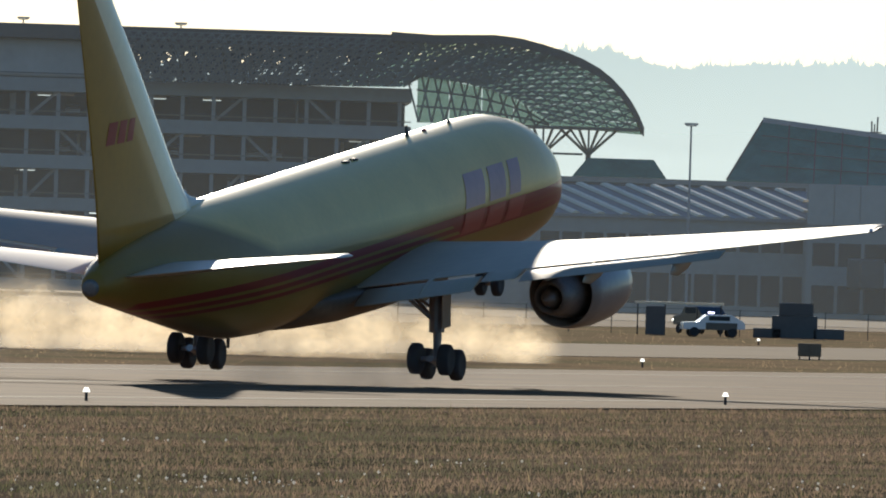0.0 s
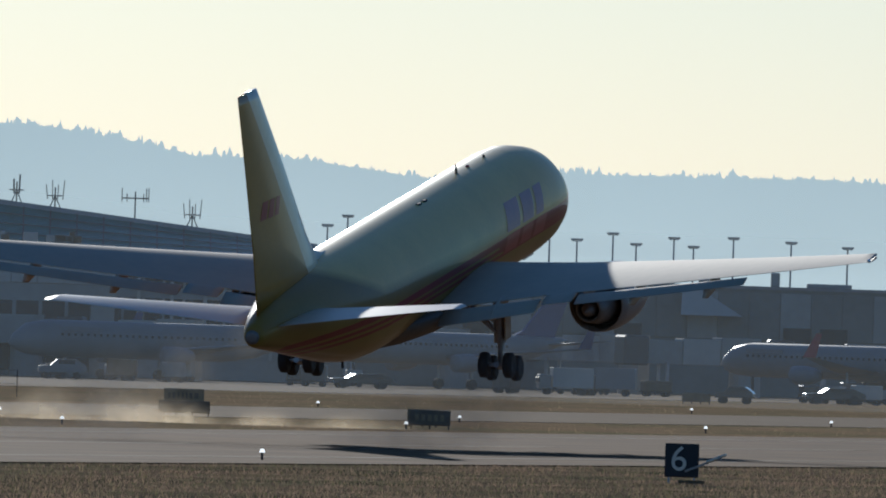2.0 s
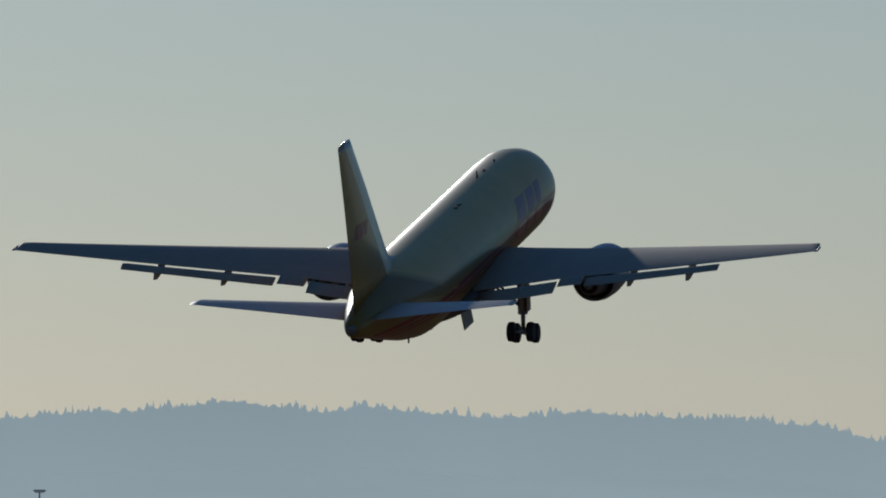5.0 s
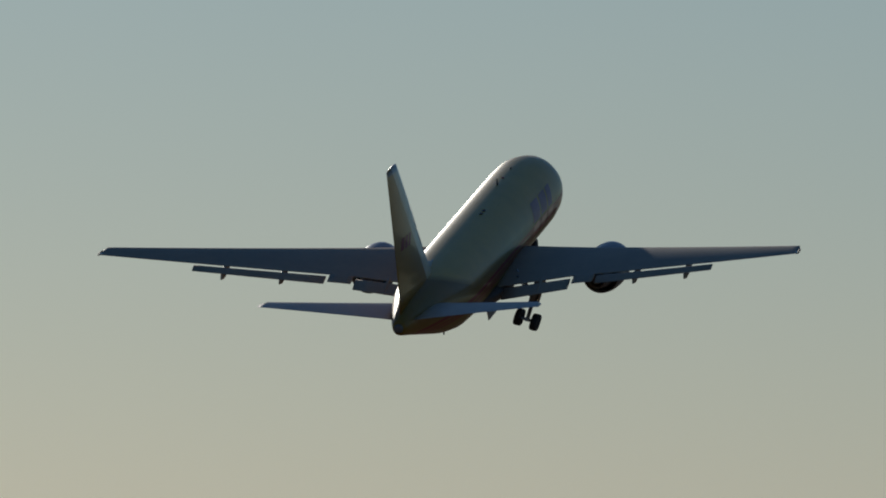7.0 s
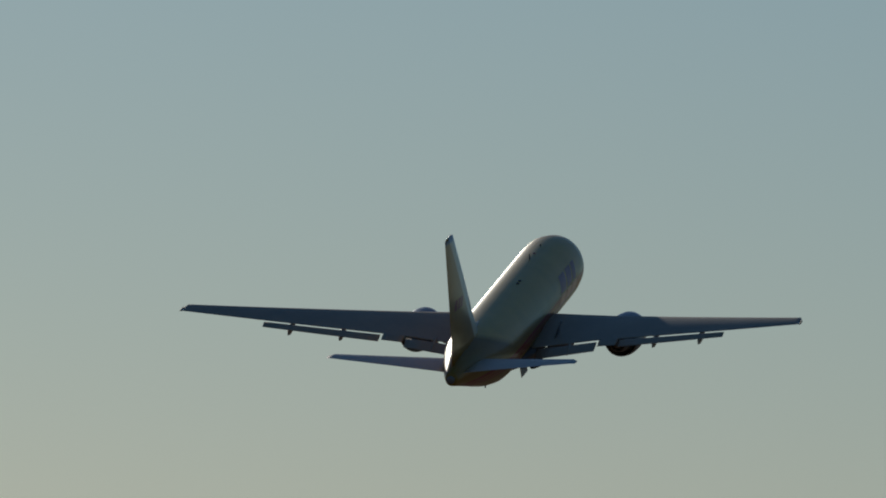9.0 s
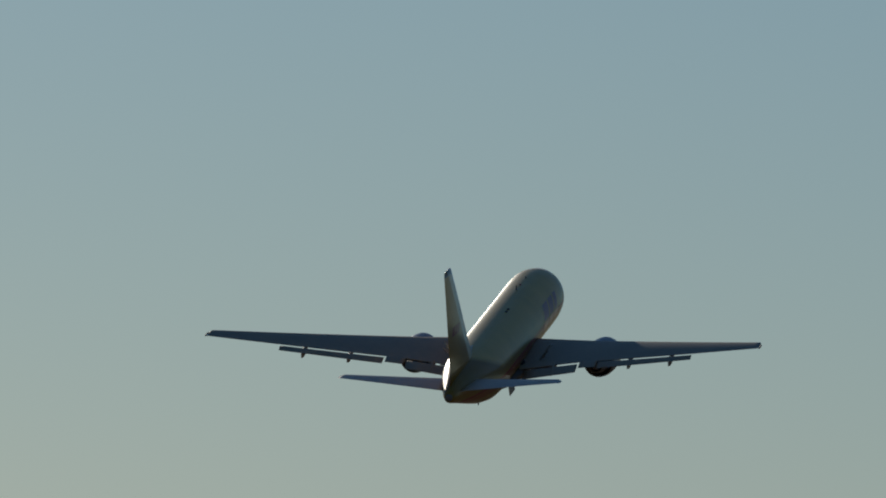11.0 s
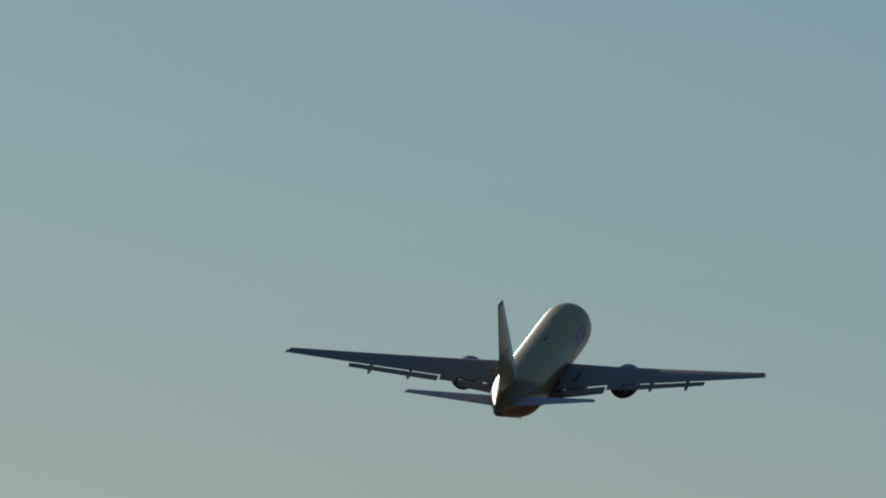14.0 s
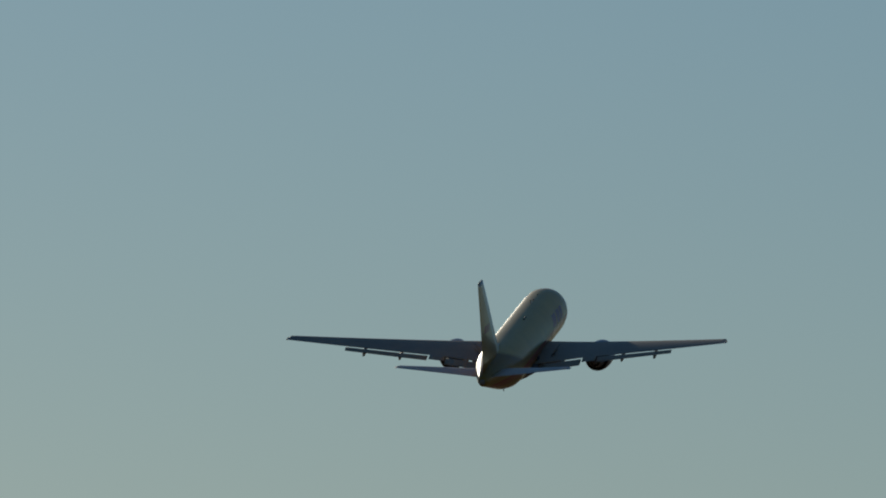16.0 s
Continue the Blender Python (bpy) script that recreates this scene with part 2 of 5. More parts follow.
def livery():
    """White crown, yellow belly and tail, red bands where they meet, in the jet's own space. Sky shine and shade are
    mixed into the paints.
    """
    m = mat("fuselage_livery", (1, 1, 1), 0.42, vary=0.09, scale=3.0, coat=0.2, fine=12, spec=0.2)
    nt = m.node_tree
    b = nt.nodes["Principled BSDF"]
    b.inputs["Coat Roughness"].default_value = 0.04
    grime = b.inputs["Base Color"].links[0].from_node
    li = nt.links.new
    co = nt.nodes.new("ShaderNodeTexCoord")
    sep = nt.nodes.new("ShaderNodeSeparateXYZ")
    li(co.outputs["Object"], sep.inputs[0])

    def math_node(op, a, b_, c=0.0):
        n = nt.nodes.new("ShaderNodeMath")
        n.operation = op
        for i, v in enumerate((a, b_, c)):
            if isinstance(v, (int, float)):
                n.inputs[i].default_value = v
            else:
                li(v, n.inputs[i])
        return n.outputs[0]

    def step(v, at, soft):
        return math_node("MULTIPLY_ADD", math_node("SUBTRACT", v, at), 1.0 / soft, 0.5)

    def mixed(f, a, c):
        n = nt.nodes.new("ShaderNodeMix")
        n.data_type = "RGBA"
        n.clamp_factor = True
        for key, v in (("Factor", f), ("A", a), ("B", c)):
            if isinstance(v, tuple):
                n.inputs[key].default_value = (*v, 1)
            else:
                li(v, n.inputs[key])
        return n.outputs["Result"]

    y, z = sep.outputs["Y"], sep.outputs["Z"]
    # height of the line between white and yellow; it climbs towards the tail
    aft = math_node("MAXIMUM", math_node("MULTIPLY_ADD", y, -1.0, -39.0 + OFF_Y), 0.0)
    rise = math_node("MAXIMUM", math_node("MULTIPLY_ADD", y, -0.028, 0.028 * (OFF_Y - 9.0)), 0.0)
    edge = math_node("ADD", math_node("MULTIPLY_ADD", aft, 0.26, OFF_Z - 0.05), rise)
    above = math_node("SUBTRACT", z, edge)
    # crown colour includes painted sky shine, belly colour painted shade from facing down
    col = mixed(step(above, 0.0, 0.5), (0.36, 0.205, 0.035), (0.92, 0.595, 0.15))
    # red bands below the line, forward of the tail
    tailcut = step(y, OFF_Y - 50.0, 0.3)
    for lo, hi in ((-0.32, -0.02), (-0.62, -0.44), (-0.9, -0.74)):
        band = math_node("MULTIPLY", math_node("MULTIPLY", math_node("GREATER_THAN", math_node("SUBTRACT", z, OFF_Z - 0.05), lo), math_node("LESS_THAN", math_node("SUBTRACT", z, OFF_Z - 0.05), hi)), tailcut)
        col = mixed(math_node("MULTIPLY", band, 0.9), col, (0.33, 0.035, 0.025))
    low = math_node("SUBTRACT", z, OFF_Z - 0.05)
    front = math_node("MULTIPLY", math_node("GREATER_THAN", math_node("MULTIPLY_ADD", low, 3.0, y), OFF_Y - 19.5), math_node("MULTIPLY", math_node("GREATER_THAN", low, -0.9), math_node("LESS_THAN", low, -0.02)))
    col = mixed(math_node("MULTIPLY", front, 0.9), col, (0.33, 0.035, 0.025))
    li(col, grime.inputs["A"])
    return m


OFF_Y, OFF_Z = 27.7, 4.2      # from the nose and the hull's axis to the wheel bogies
HULL = livery()


def fin_paint():
    """Yellow, with a white band that follows the swept leading edge."""
    m = mat("fin_paint", (1, 1, 1), 0.32, vary=0.1, coat=0.3)
    nt = m.node_tree
    co, sep = nt.nodes.new("ShaderNodeTexCoord"), nt.nodes.new("ShaderNodeSeparateXYZ")
    f, g, mix = nt.nodes.new("ShaderNodeMath"), nt.nodes.new("ShaderNodeMath"), nt.nodes.new("ShaderNodeMix")
    f.operation, g.operation, mix.data_type = "MULTIPLY_ADD", "GREATER_THAN", "RGBA"
    li = nt.links.new
    li(co.outputs["Object"], sep.inputs[0])
    li(sep.outputs["Z"], f.inputs[0])
    f.inputs[1].default_value = 0.93
    li(sep.outputs["Y"], f.inputs[2])
    li(f.outputs[0], g.inputs[0])
    g.inputs[1].default_value = -44.3 + OFF_Y - 2.7 + 0.93 * (4.2 + OFF_Z)
    li(g.outputs[0], mix.inputs["Factor"])
    mix.inputs["A"].default_value, mix.inputs["B"].default_value = (0.55, 0.27, 0.03, 1), (0.92, 0.76, 0.48, 1)
    li(mix.outputs["Result"], nt.nodes["Principled BSDF"].inputs["Base Color"].links[0].from_node.inputs["A"])
    return m


FINPAINT = fin_paint()
TREE = leaf("tree_foliage", (0.04, 0.085, 0.07), vary=0.35, scale=12.0, through=0.08)

# ---- ground ----
def spread(near, far, n):
    return [near + (far - near) * (k / n) ** 1.6 for k in range(n + 1)]


tagged(part("ground", grid_sheet([-3300 + 330 * k for k in range(18)], [-600 + 360 * k for k in range(16)], lambda x, y: -0.06), SOIL),
       "dry brown grass field round the runway", "ground", kind="structure")


def strip(name, x0, x1, z, material, label, y0=-600, y1=4200, cat="runway"):
    bm = bmesh.new()
    box(bm, (x0 + x1) / 2, (y0 + y1) / 2, z - 0.05, x1 - x0, y1 - y0, 0.1)
    return tagged(part(name, bm, material), label, cat, kind="structure")


strip("runway", -31.5, 31.5, 0.0, ASPHALT, "long grey asphalt runway with worn shoulders")
for s in (-1, 1):
    strip("runway_edge_line", s * 21.9 - 0.45, s * 21.9 + 0.45, 0.006, LINE, "white painted runway edge line", cat="marking")
VERGE_SOIL = mat("tan_verge_soil", (0.42, 0.29, 0.165), 0.95, vary=0.25, scale=9.0, fine=12, spec=0.0)
patchy(VERGE_SOIL, (0.32, 0.255, 0.135), 9.0)
strip("verge", -67.5, -32.0, -0.03, VERGE_SOIL, "strip of tan dry grass between runway and taxiway", cat="grass")
strip("verge", -204.5, -112.5, -0.03, VERGE_SOIL, "wide strip of tan dry grass before the apron", cat="grass")
strip("taxiway", -112, -68, -0.01, CONCRETE, "pale concrete taxiway beside the runway", cat="taxiway")
strip("apron", -1500, -205, -0.008, CONCRETE, "pale concrete airport apron", y0=300, y1=4000, cat="apron")
for y in range(250, 2600, 61):
    strip("centre_line", -0.45, 0.45, 0.006, LINE, "white painted runway centre line dash", y0=y, y1=y + 36.6, cat="marking")


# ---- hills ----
# distant haze is painted: the hills glow, paler towards their foot
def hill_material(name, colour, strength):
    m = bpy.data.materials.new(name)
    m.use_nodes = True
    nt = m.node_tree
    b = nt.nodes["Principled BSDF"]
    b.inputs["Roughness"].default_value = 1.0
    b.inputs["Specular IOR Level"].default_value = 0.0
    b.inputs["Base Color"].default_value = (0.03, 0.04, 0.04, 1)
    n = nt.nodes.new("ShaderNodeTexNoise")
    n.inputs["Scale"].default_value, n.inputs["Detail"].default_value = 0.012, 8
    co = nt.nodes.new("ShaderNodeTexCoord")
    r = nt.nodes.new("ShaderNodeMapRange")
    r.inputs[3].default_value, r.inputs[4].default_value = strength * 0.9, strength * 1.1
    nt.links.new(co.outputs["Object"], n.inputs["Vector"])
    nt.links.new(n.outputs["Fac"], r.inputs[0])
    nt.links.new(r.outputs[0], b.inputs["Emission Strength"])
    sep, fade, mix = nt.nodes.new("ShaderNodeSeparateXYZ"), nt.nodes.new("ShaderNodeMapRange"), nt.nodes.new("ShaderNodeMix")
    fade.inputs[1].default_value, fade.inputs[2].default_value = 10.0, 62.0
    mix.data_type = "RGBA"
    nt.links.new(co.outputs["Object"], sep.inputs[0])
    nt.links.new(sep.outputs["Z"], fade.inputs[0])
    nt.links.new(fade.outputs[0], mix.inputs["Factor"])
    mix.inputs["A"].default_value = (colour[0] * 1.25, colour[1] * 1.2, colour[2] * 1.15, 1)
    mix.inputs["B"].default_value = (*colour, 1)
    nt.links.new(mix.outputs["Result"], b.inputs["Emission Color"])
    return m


HILL_FAR = hill_material("hazy_hills_glow", (0.475, 0.575, 0.57), 1.1)


def ridge(d, crest, a0, a1, step, rough, tree, seed, material, name, label):
    """A wooded ridge at distance d: crest rows are bearing and elevation in degrees; treetops roughen it."""
    rnd = random.Random(seed)
    bm = bmesh.new()
    prev = None
    n = int((a1 - a0) / step)
    azs, els = [c[0] for c in crest], [c[1] for c in crest]
    firs = np.zeros(n + 1)          # pointed firs that stand out of the canopy in groups
    for _ in range(int((a1 - a0) * 90)):
        at = rnd.randrange(n)
        if noise.noise((at * 0.0105, seed, 4)) + rnd.uniform(-0.45, 0.45) < 0.05:
            continue
        high, half = rnd.uniform(0.35, 1.0) * tree, rnd.randint(1, 4)
        for q in range(-half, half + 1):
            if 0 <= at + q <= n:
                firs[at + q] = max(firs[at + q], high * (1 - abs(q) / (half + 0.6)) * rnd.uniform(0.8, 1.0))
    for k in range(n + 1):
        az = a0 + (a1 - a0) * k / n
        e = float(np.interp(az, azs, els))
        z = EYE[2] + d * math.tan(radians(e))
        z += rough * noise.noise((az * 3, seed, 0)) * 3 + rough * noise.noise((az * 14, seed, 5))
        tall = 3.4 * (0.4 * max(0, noise.noise((az * 40, seed, 9))) + 0.55 * abs(noise.noise((az * 130, seed, 2))) + 0.45 * max(0, noise.noise((az * 310, seed, 6))) + 0.04 * rnd.random()) + firs[k]
        p = polar(az, d)
        q = polar(az, d - 500)
        row = [bm.verts.new((q.x, q.y, -2)), bm.verts.new((p.x, p.y, z * 0.7)), bm.verts.new((p.x, p.y, z + tall))]
        if prev:
            bm.faces.new((prev[0], row[0], row[1], prev[1])), bm.faces.new((prev[1], row[1], row[2], prev[2]))
        prev = row
    return tagged(part(name, bm, material), label, "hills", kind="structure")


CREST = [(-8, 0.42), (3, 0.44), (8, 0.46), (10.0, 0.5), (10.35, 0.505), (10.51, 0.55), (10.85, 0.575), (11.15, 0.585), (11.34, 0.602), (11.49, 0.582), (11.64, 0.582), (11.86, 0.6), (12.05, 0.618), (12.2, 0.6), (12.5, 0.63),
         (12.8, 0.608), (13.13, 0.582), (13.3, 0.575), (13.75, 0.585), (14.12, 0.585), (14.6, 0.58), (14.95, 0.545), (15.5, 0.592), (15.91, 0.608), (16.14, 0.65), (16.37, 0.683), (16.8, 0.692), (17.27, 0.688), (17.56, 0.668), (17.75, 0.708), (17.86, 0.72), (18.4, 0.66), (20, 0.6), (26, 0.5), (40, 0.4)]
ridge(4750, CREST, -8, 40, 0.003, 0.25, 2.5, 3, HILL_FAR, "backdrop_hills", "wooded backdrop hills on the horizon in painted blue haze")

# ---- the cargo jet ----
def B(p):
    return (p[0], p[1] + OFF_Y, p[2] + OFF_Z)


def shifted(bm):
    bmesh.ops.translate(bm, verts=bm.verts[:], vec=(0, OFF_Y, OFF_Z))
    return bm


def mirror(bm):
    bmesh.ops.scale(bm, verts=bm.verts[:], vec=(-1, 1, 1))
    bmesh.ops.reverse_faces(bm, faces=bm.faces[:])
    return bm


jet = thing("cargo_jet", "white and yellow twin-engine cargo jet with red bands taking off", "airplane")

# hull stations: distance from the nose, top, bottom, half width
HULL_ROWS = [(0.0, -0.75, -0.95, 0.1), (0.35, -0.2, -1.45, 0.72), (1.0, 0.3, -1.85, 1.2), (2.0, 1.05, -2.2, 1.66), (3.2, 1.75, -2.45, 2.02), (4.8, 2.3, -2.62, 2.32), (6.8, 2.62, -2.7, 2.48),
             (9.0, 2.7, -2.71, 2.515), (36.0, 2.7, -2.71, 2.515), (38.5, 2.7, -2.58, 2.48), (41.0, 2.7, -2.2, 2.35), (43.5, 2.66, -1.68, 2.1), (46.0, 2.55, -1.15, 1.76), (48.5, 2.3, -0.62, 1.34),
             (50.5, 2.0, -0.2, 0.98), (52.0, 1.68, 0.1, 0.68), (52.8, 1.4, 0.28, 0.48), (53.2, 1.2, 0.42, 0.34)]


def hull_at(s):
    cols = list(zip(*HULL_ROWS))
    return [float(np.interp(s, cols[0], cols[k])) for k in (1, 2, 3)]


def hull_ring(s, n=48, grow=0.0):
    top, bot, w = hull_at(s)
    zc, hz = (top + bot) / 2, (top - bot) / 2 + grow
    return [((w + grow) * math.cos(2 * math.pi * k / n), -s, zc + hz * math.sin(2 * math.pi * k / n)) for k in range(n)]


stations = [r[0] for r in HULL_ROWS] + [12, 16, 20, 24, 28, 32, 34]
hull = part("fuselage", shifted(loft([hull_ring(s) for s in sorted(stations)])), HULL, jet, smooth=True)
part("tail_cone_outlet", shifted(lathe([(-53.1, 0.33), (-53.3, 0.3), (-53.32, 0.17)], (0, 0.81), 20)), CORE, jet, "sooty black exhaust outlet", smooth=True)

# belly fairing
rings = []
for s, w, zb in ((17.2, 1.2, -2.72), (18.5, 2.2, -2.85), (20.5, 2.75, -3.02), (25, 2.9, -3.1), (29, 2.8, -3.05), (32, 2.3, -2.92), (34.5, 1.2, -2.74)):
    rings.append([(w * math.cos(a), -s, -1.75 + (zb + 1.75) * math.sin(a) if math.sin(a) > 0 else -1.75 - 0.3 * math.sin(a)) for a in [2 * math.pi * k / 24 for k in range(24)]])
part("belly_fairing", shifted(loft(rings)), FAIRING, jet, "dark belly fairing at the wing root", smooth=True)

# letter-like blocks on the side and the fin: slanted plain shapes
def side_block(s0, s1, z0, z1, slant, side, material, name="livery_block"):
    bm = bmesh.new()
    n, m_ = 6, 5
    vs = []
    for j in range(m_ + 1):
        z = z0 + (z1 - z0) * j / m_
        row = []
        for i in range(n + 1):
            s = s0 + (s1 - s0) * i / n - slant * (z - z0)
            top, bot, w = hull_at(s)
            zc, hz = (top + bot) / 2, (top - bot) / 2
            x = (w + 0.012) * math.sqrt(max(0, 1 - ((z - zc) / hz) ** 2)) + 0.004
            row.append(bm.verts.new((side * x, -s, z)))
        vs.append(row)
    for j in range(m_):
        for i in range(n):
            bm.faces.new((vs[j][i], vs[j][i + 1], vs[j + 1][i + 1], vs[j + 1][i]))
    bmesh.ops.recalc_face_normals(bm, faces=bm.faces[:])
    return part(name, shifted(bm), material, jet, smooth=True)


for side in (1, -1):
    for s0, s1 in ((17.0, 14.6), (14.0, 12.0), (11.5, 10.1)):
        side_block(s0, s1, 0.1, 1.35, 0.45, side, PURPLE)
    for s0, s1 in ((17.3, 14.9), (14.3, 12.3), (11.8, 9.8)):
        side_block(s0, s1, -0.85, -0.05, 0.45, side, RED)


# ---- wings ----
def wing_z(x):
    return -1.35 + 0.15 * (x - 2.4) + 0.0004 * (x - 2.4) ** 2


def wing_le(x):
    return -18.6 - 0.689 * (x - 2.4)


def wing_te(x):
    return float(np.interp(x, [0, 2.4, 7.6, 23.6], [-29.2, -29.3, -29.9, -35.35]))


def wing_ring(x):
    t = float(np.interp(x, [2.4, 7.6, 23.6], [0.128, 0.106, 0.09]))
    return foil(x, wing_le(x), wing_te(x), wing_z(x), t, 0.02)


def panel(x0, x1, le_off, chord0, chord1, drop, droop, thick=0.12):
    """A flap panel behind the trailing edge, set lower and drooped."""
    rs = []
    for k in range(5):
        x = x0 + (x1 - x0) * k / 4
        c = chord0 + (chord1 - chord0) * k / 4
        rs.append(foil(x, wing_te(x) + le_off, wing_te(x) + le_off - c, wing_z(x) - 0.02 * (wing_le(x) - wing_te(x)) + drop, thick, droop, 7))
    return loft(rs)


def wing_parts(side):
    f = (lambda b: b) if side > 0 else mirror
    sp = [1.6, 2.4, 4, 6, 7.6, 9.5, 12, 15, 18, 21, 23.0, 23.45]
    rings = [wing_ring(x) for x in sp]
    tip = foil(23.62, wing_le(23.6) - 0.9, wing_te(23.6), wing_z(23.6), 0.05, 0.02)
    wing = part("wing", shifted(f(loft(rings + [tip]))), WING, jet, "grey swept wing, flaps set for take-off", smooth=True)
    part("inner_flap", shifted(f(panel(2.7, 7.3, -0.16, 1.68, 1.48, -0.11, 0.27))), WING, wing, smooth=True)
    part("outer_flap", shifted(f(panel(9.2, 17.6, -0.2, 1.14, 0.86, -0.07, 0.25))), WING, wing, smooth=True)
    part("inner_aileron", shifted(f(panel(7.5, 9.0, 0.25, 1.45, 1.4, -0.02, 0.16))), WING, wing, smooth=True)
    # slats along the leading edge
    for x0, x1 in ((3.4, 6.6), (9.0, 12.6), (12.7, 16.3), (16.4, 20.0), (20.1, 22.9)):
        rs = []
        for k in range(3):
            x = x0 + (x1 - x0) * k / 2
            rs.append(foil(x, wing_le(x) + 0.42, wing_le(x) - 0.5, wing_z(x) - 0.17, 0.17, -0.22, 6))
        part("slat", shifted(f(loft(rs))), BARE, wing, "bare metal leading edge slat", smooth=True)
    for x in (5.2, 12.0, 15.7):
        l = 3.2 if x > 9 else 3.6
        zc = wing_z(x) - 0.3
        bm = lathe([(0.6 * l, 0.03), (0.45 * l, 0.2), (0.1 * l, 0.3), (-0.25 * l, 0.26), (-0.5 * l, 0.03)], (0, 0), 10)
        bmesh.ops.scale(bm, verts=bm.verts[:], vec=(0.6, 1, 1.15))
        bmesh.ops.rotate(bm, verts=bm.verts[:], matrix=Matrix.Rotation(radians(9), 3, "X"))
        bmesh.ops.translate(bm, verts=bm.verts[:], vec=(x, wing_te(x) + 0.1, zc - 0.15))
        part("flap_fairing", shifted(f(bm)), WING, wing, smooth=True)
    bm = bmesh.new()
    bmesh.ops.create_uvsphere(bm, u_segments=8, v_segments=6, radius=0.09, matrix=Matrix.Translation((23.55, wing_te(23.6) + 0.1, wing_z(23.6))))
    part("tip_light", shifted(f(bm)), LAMP, wing, "clear glass wingtip light")
    bm = loft([foil(23.6, wing_le(23.6) - 0.7, wing_te(23.6) - 0.25, wing_z(23.6), 0.06, 0.02), foil(23.75, wing_le(23.6) - 1.3, wing_te(23.6) - 0.25, wing_z(23.6) + 0.02, 0.03, 0.02)])
    part("wingtip", shifted(f(bm)), DARK, wing, "dark wingtip cap", smooth=True)
    return wing


LAMP = mat("lamp_glass", (0.85, 0.85, 0.85), 0.05, metal=0.5)
wings = [wing_parts(1), wing_parts(-1)]


# ---- engines ----
def engine(side):
    x, z = 7.92 * side, -2.3
    eng = part("engine", shifted(lathe([(-17.50, 1.06), (-17.35, 1.2), (-17.55, 1.32), (-18.40, 1.43), (-20.00, 1.46), (-21.40, 1.38), (-22.30, 1.24), (-22.32, 1.2), (-21.20, 1.16), (-20.20, 1.1)], (x, z), 36, ring=False)),
               COWL, jet, "dull pale grey engine cowl", smooth=True)
    part("inlet_lip", shifted(lathe([(-17.53, 1.3), (-17.32, 1.2), (-17.50, 1.05), (-17.90, 1.0)], (x, z), 36, ring=False)), BARE, eng, "bare metal inlet lip", smooth=True)
    part("fan_face", shifted(lathe([(-18.50, 1.08), (-18.55, 0.4), (-18.00, 0.02)], (x, z), 24)), CORE, eng, smooth=True)
    part("core_cowl", shifted(lathe([(-20.20, 1.08), (-21.00, 0.98), (-22.20, 0.88), (-23.20, 0.7), (-23.80, 0.58), (-23.82, 0.5), (-23.20, 0.45)], (x, z), 28, ring=False)), CORE, eng, "sooty metal core cowl", smooth=True)
    part("fan_outlet", shifted(lathe([(-20.8, 1.17), (-20.85, 0.9)], (x, z), 28, ring=False)), CORE, eng, "dark fan outlet vanes")
    part("exhaust_plug", shifted(lathe([(-23.00, 0.44), (-23.70, 0.34), (-24.50, 0.06)], (x, z), 20)), CORE, eng, smooth=True)
    bm = loft([[(x + w * sx, y, zz) for sx, y, zz in ((0, ya, z0), (1, (ya * 2 + yb) / 3, z0), (1, (ya + 2 * yb) / 3, z0), (0, yb, z0), (-1, (ya + 2 * yb) / 3, z0), (-1, (ya * 2 + yb) / 3, z0))]
               for z0, ya, yb, w in ((z + 0.7, -18.8, -24.2, 0.24), (z + 1.35, -19.4, -25.6, 0.22), (wing_z(7.9) - 0.1, -21.4, -27.0, 0.2))])
    part("pylon", shifted(bm), WING, eng, smooth=False)
    return eng


for side in (1, -1):
    engine(side)

# ---- tail ----
for side in (1, -1):
    rs = []
    for x, le, te, z, t in ((0.6, -45.6, -51.6, 0.75, 0.1), (1.5, -46.2, -51.7, 0.9, 0.1), (5.0, -48.6, -52.4, 1.5, 0.09), (9.0, -51.2, -53.2, 2.16, 0.08), (9.38, -52.0, -53.25, 2.22, 0.05)):
        rs.append(foil(x * side, le, te, z, t, -0.05))     # trimmed for the climb
    part("tailplane", shifted(loft(rs)), WHITE, jet, "pale grey tailplane", smooth=True)


def fin_ring(z, le, te, t, x0=0.0):
    return [(p[2] + x0, p[1], z) for p in [(0, q[1], q[2] * 1.14) for q in foil(0, le, te, 0, t)]]


FIN = [(1.6, -41.0, -52.4, 0.09), (2.8, -42.6, -52.55, 0.095), (4.2, -44.3, -52.8, 0.1), (8.0, -48.1, -53.9, 0.1), (11.2, -51.5, -54.9, 0.095), (11.62, -51.95, -55.02, 0.09)]
fin = part("tail_fin", shifted(loft([fin_ring(*r) for r in FIN])), FINPAINT, jet, "yellow tail fin with white leading band", smooth=True)
# dorsal fillet
part("dorsal_fillet", shifted(loft([[(w * math.cos(a), -s, 2.45 + h * math.sin(a)) for a in [math.pi * k / 8 for k in range(9)]] for s, h, w in ((40.2, 0.25, 0.06), (41.3, 0.36, 0.16), (42.4, 0.62, 0.24), (43.4, 1.1, 0.26))], caps=False, closed=False)), WHITE, jet, smooth=True)


def fin_half(y, z):
    """Half thickness of the fin there."""
    cols = list(zip(*FIN))
    le, te, t = (float(np.interp(z, cols[0], cols[k])) for k in (1, 2, 3))
    c = le - te
    q = min(1.0, max(0.0, (le - y) / c))
    return t * c * 5 * 1.14 * (0.2969 * math.sqrt(q) - 0.126 * q - 0.3516 * q * q + 0.2843 * q ** 3 - 0.1036 * q ** 4)


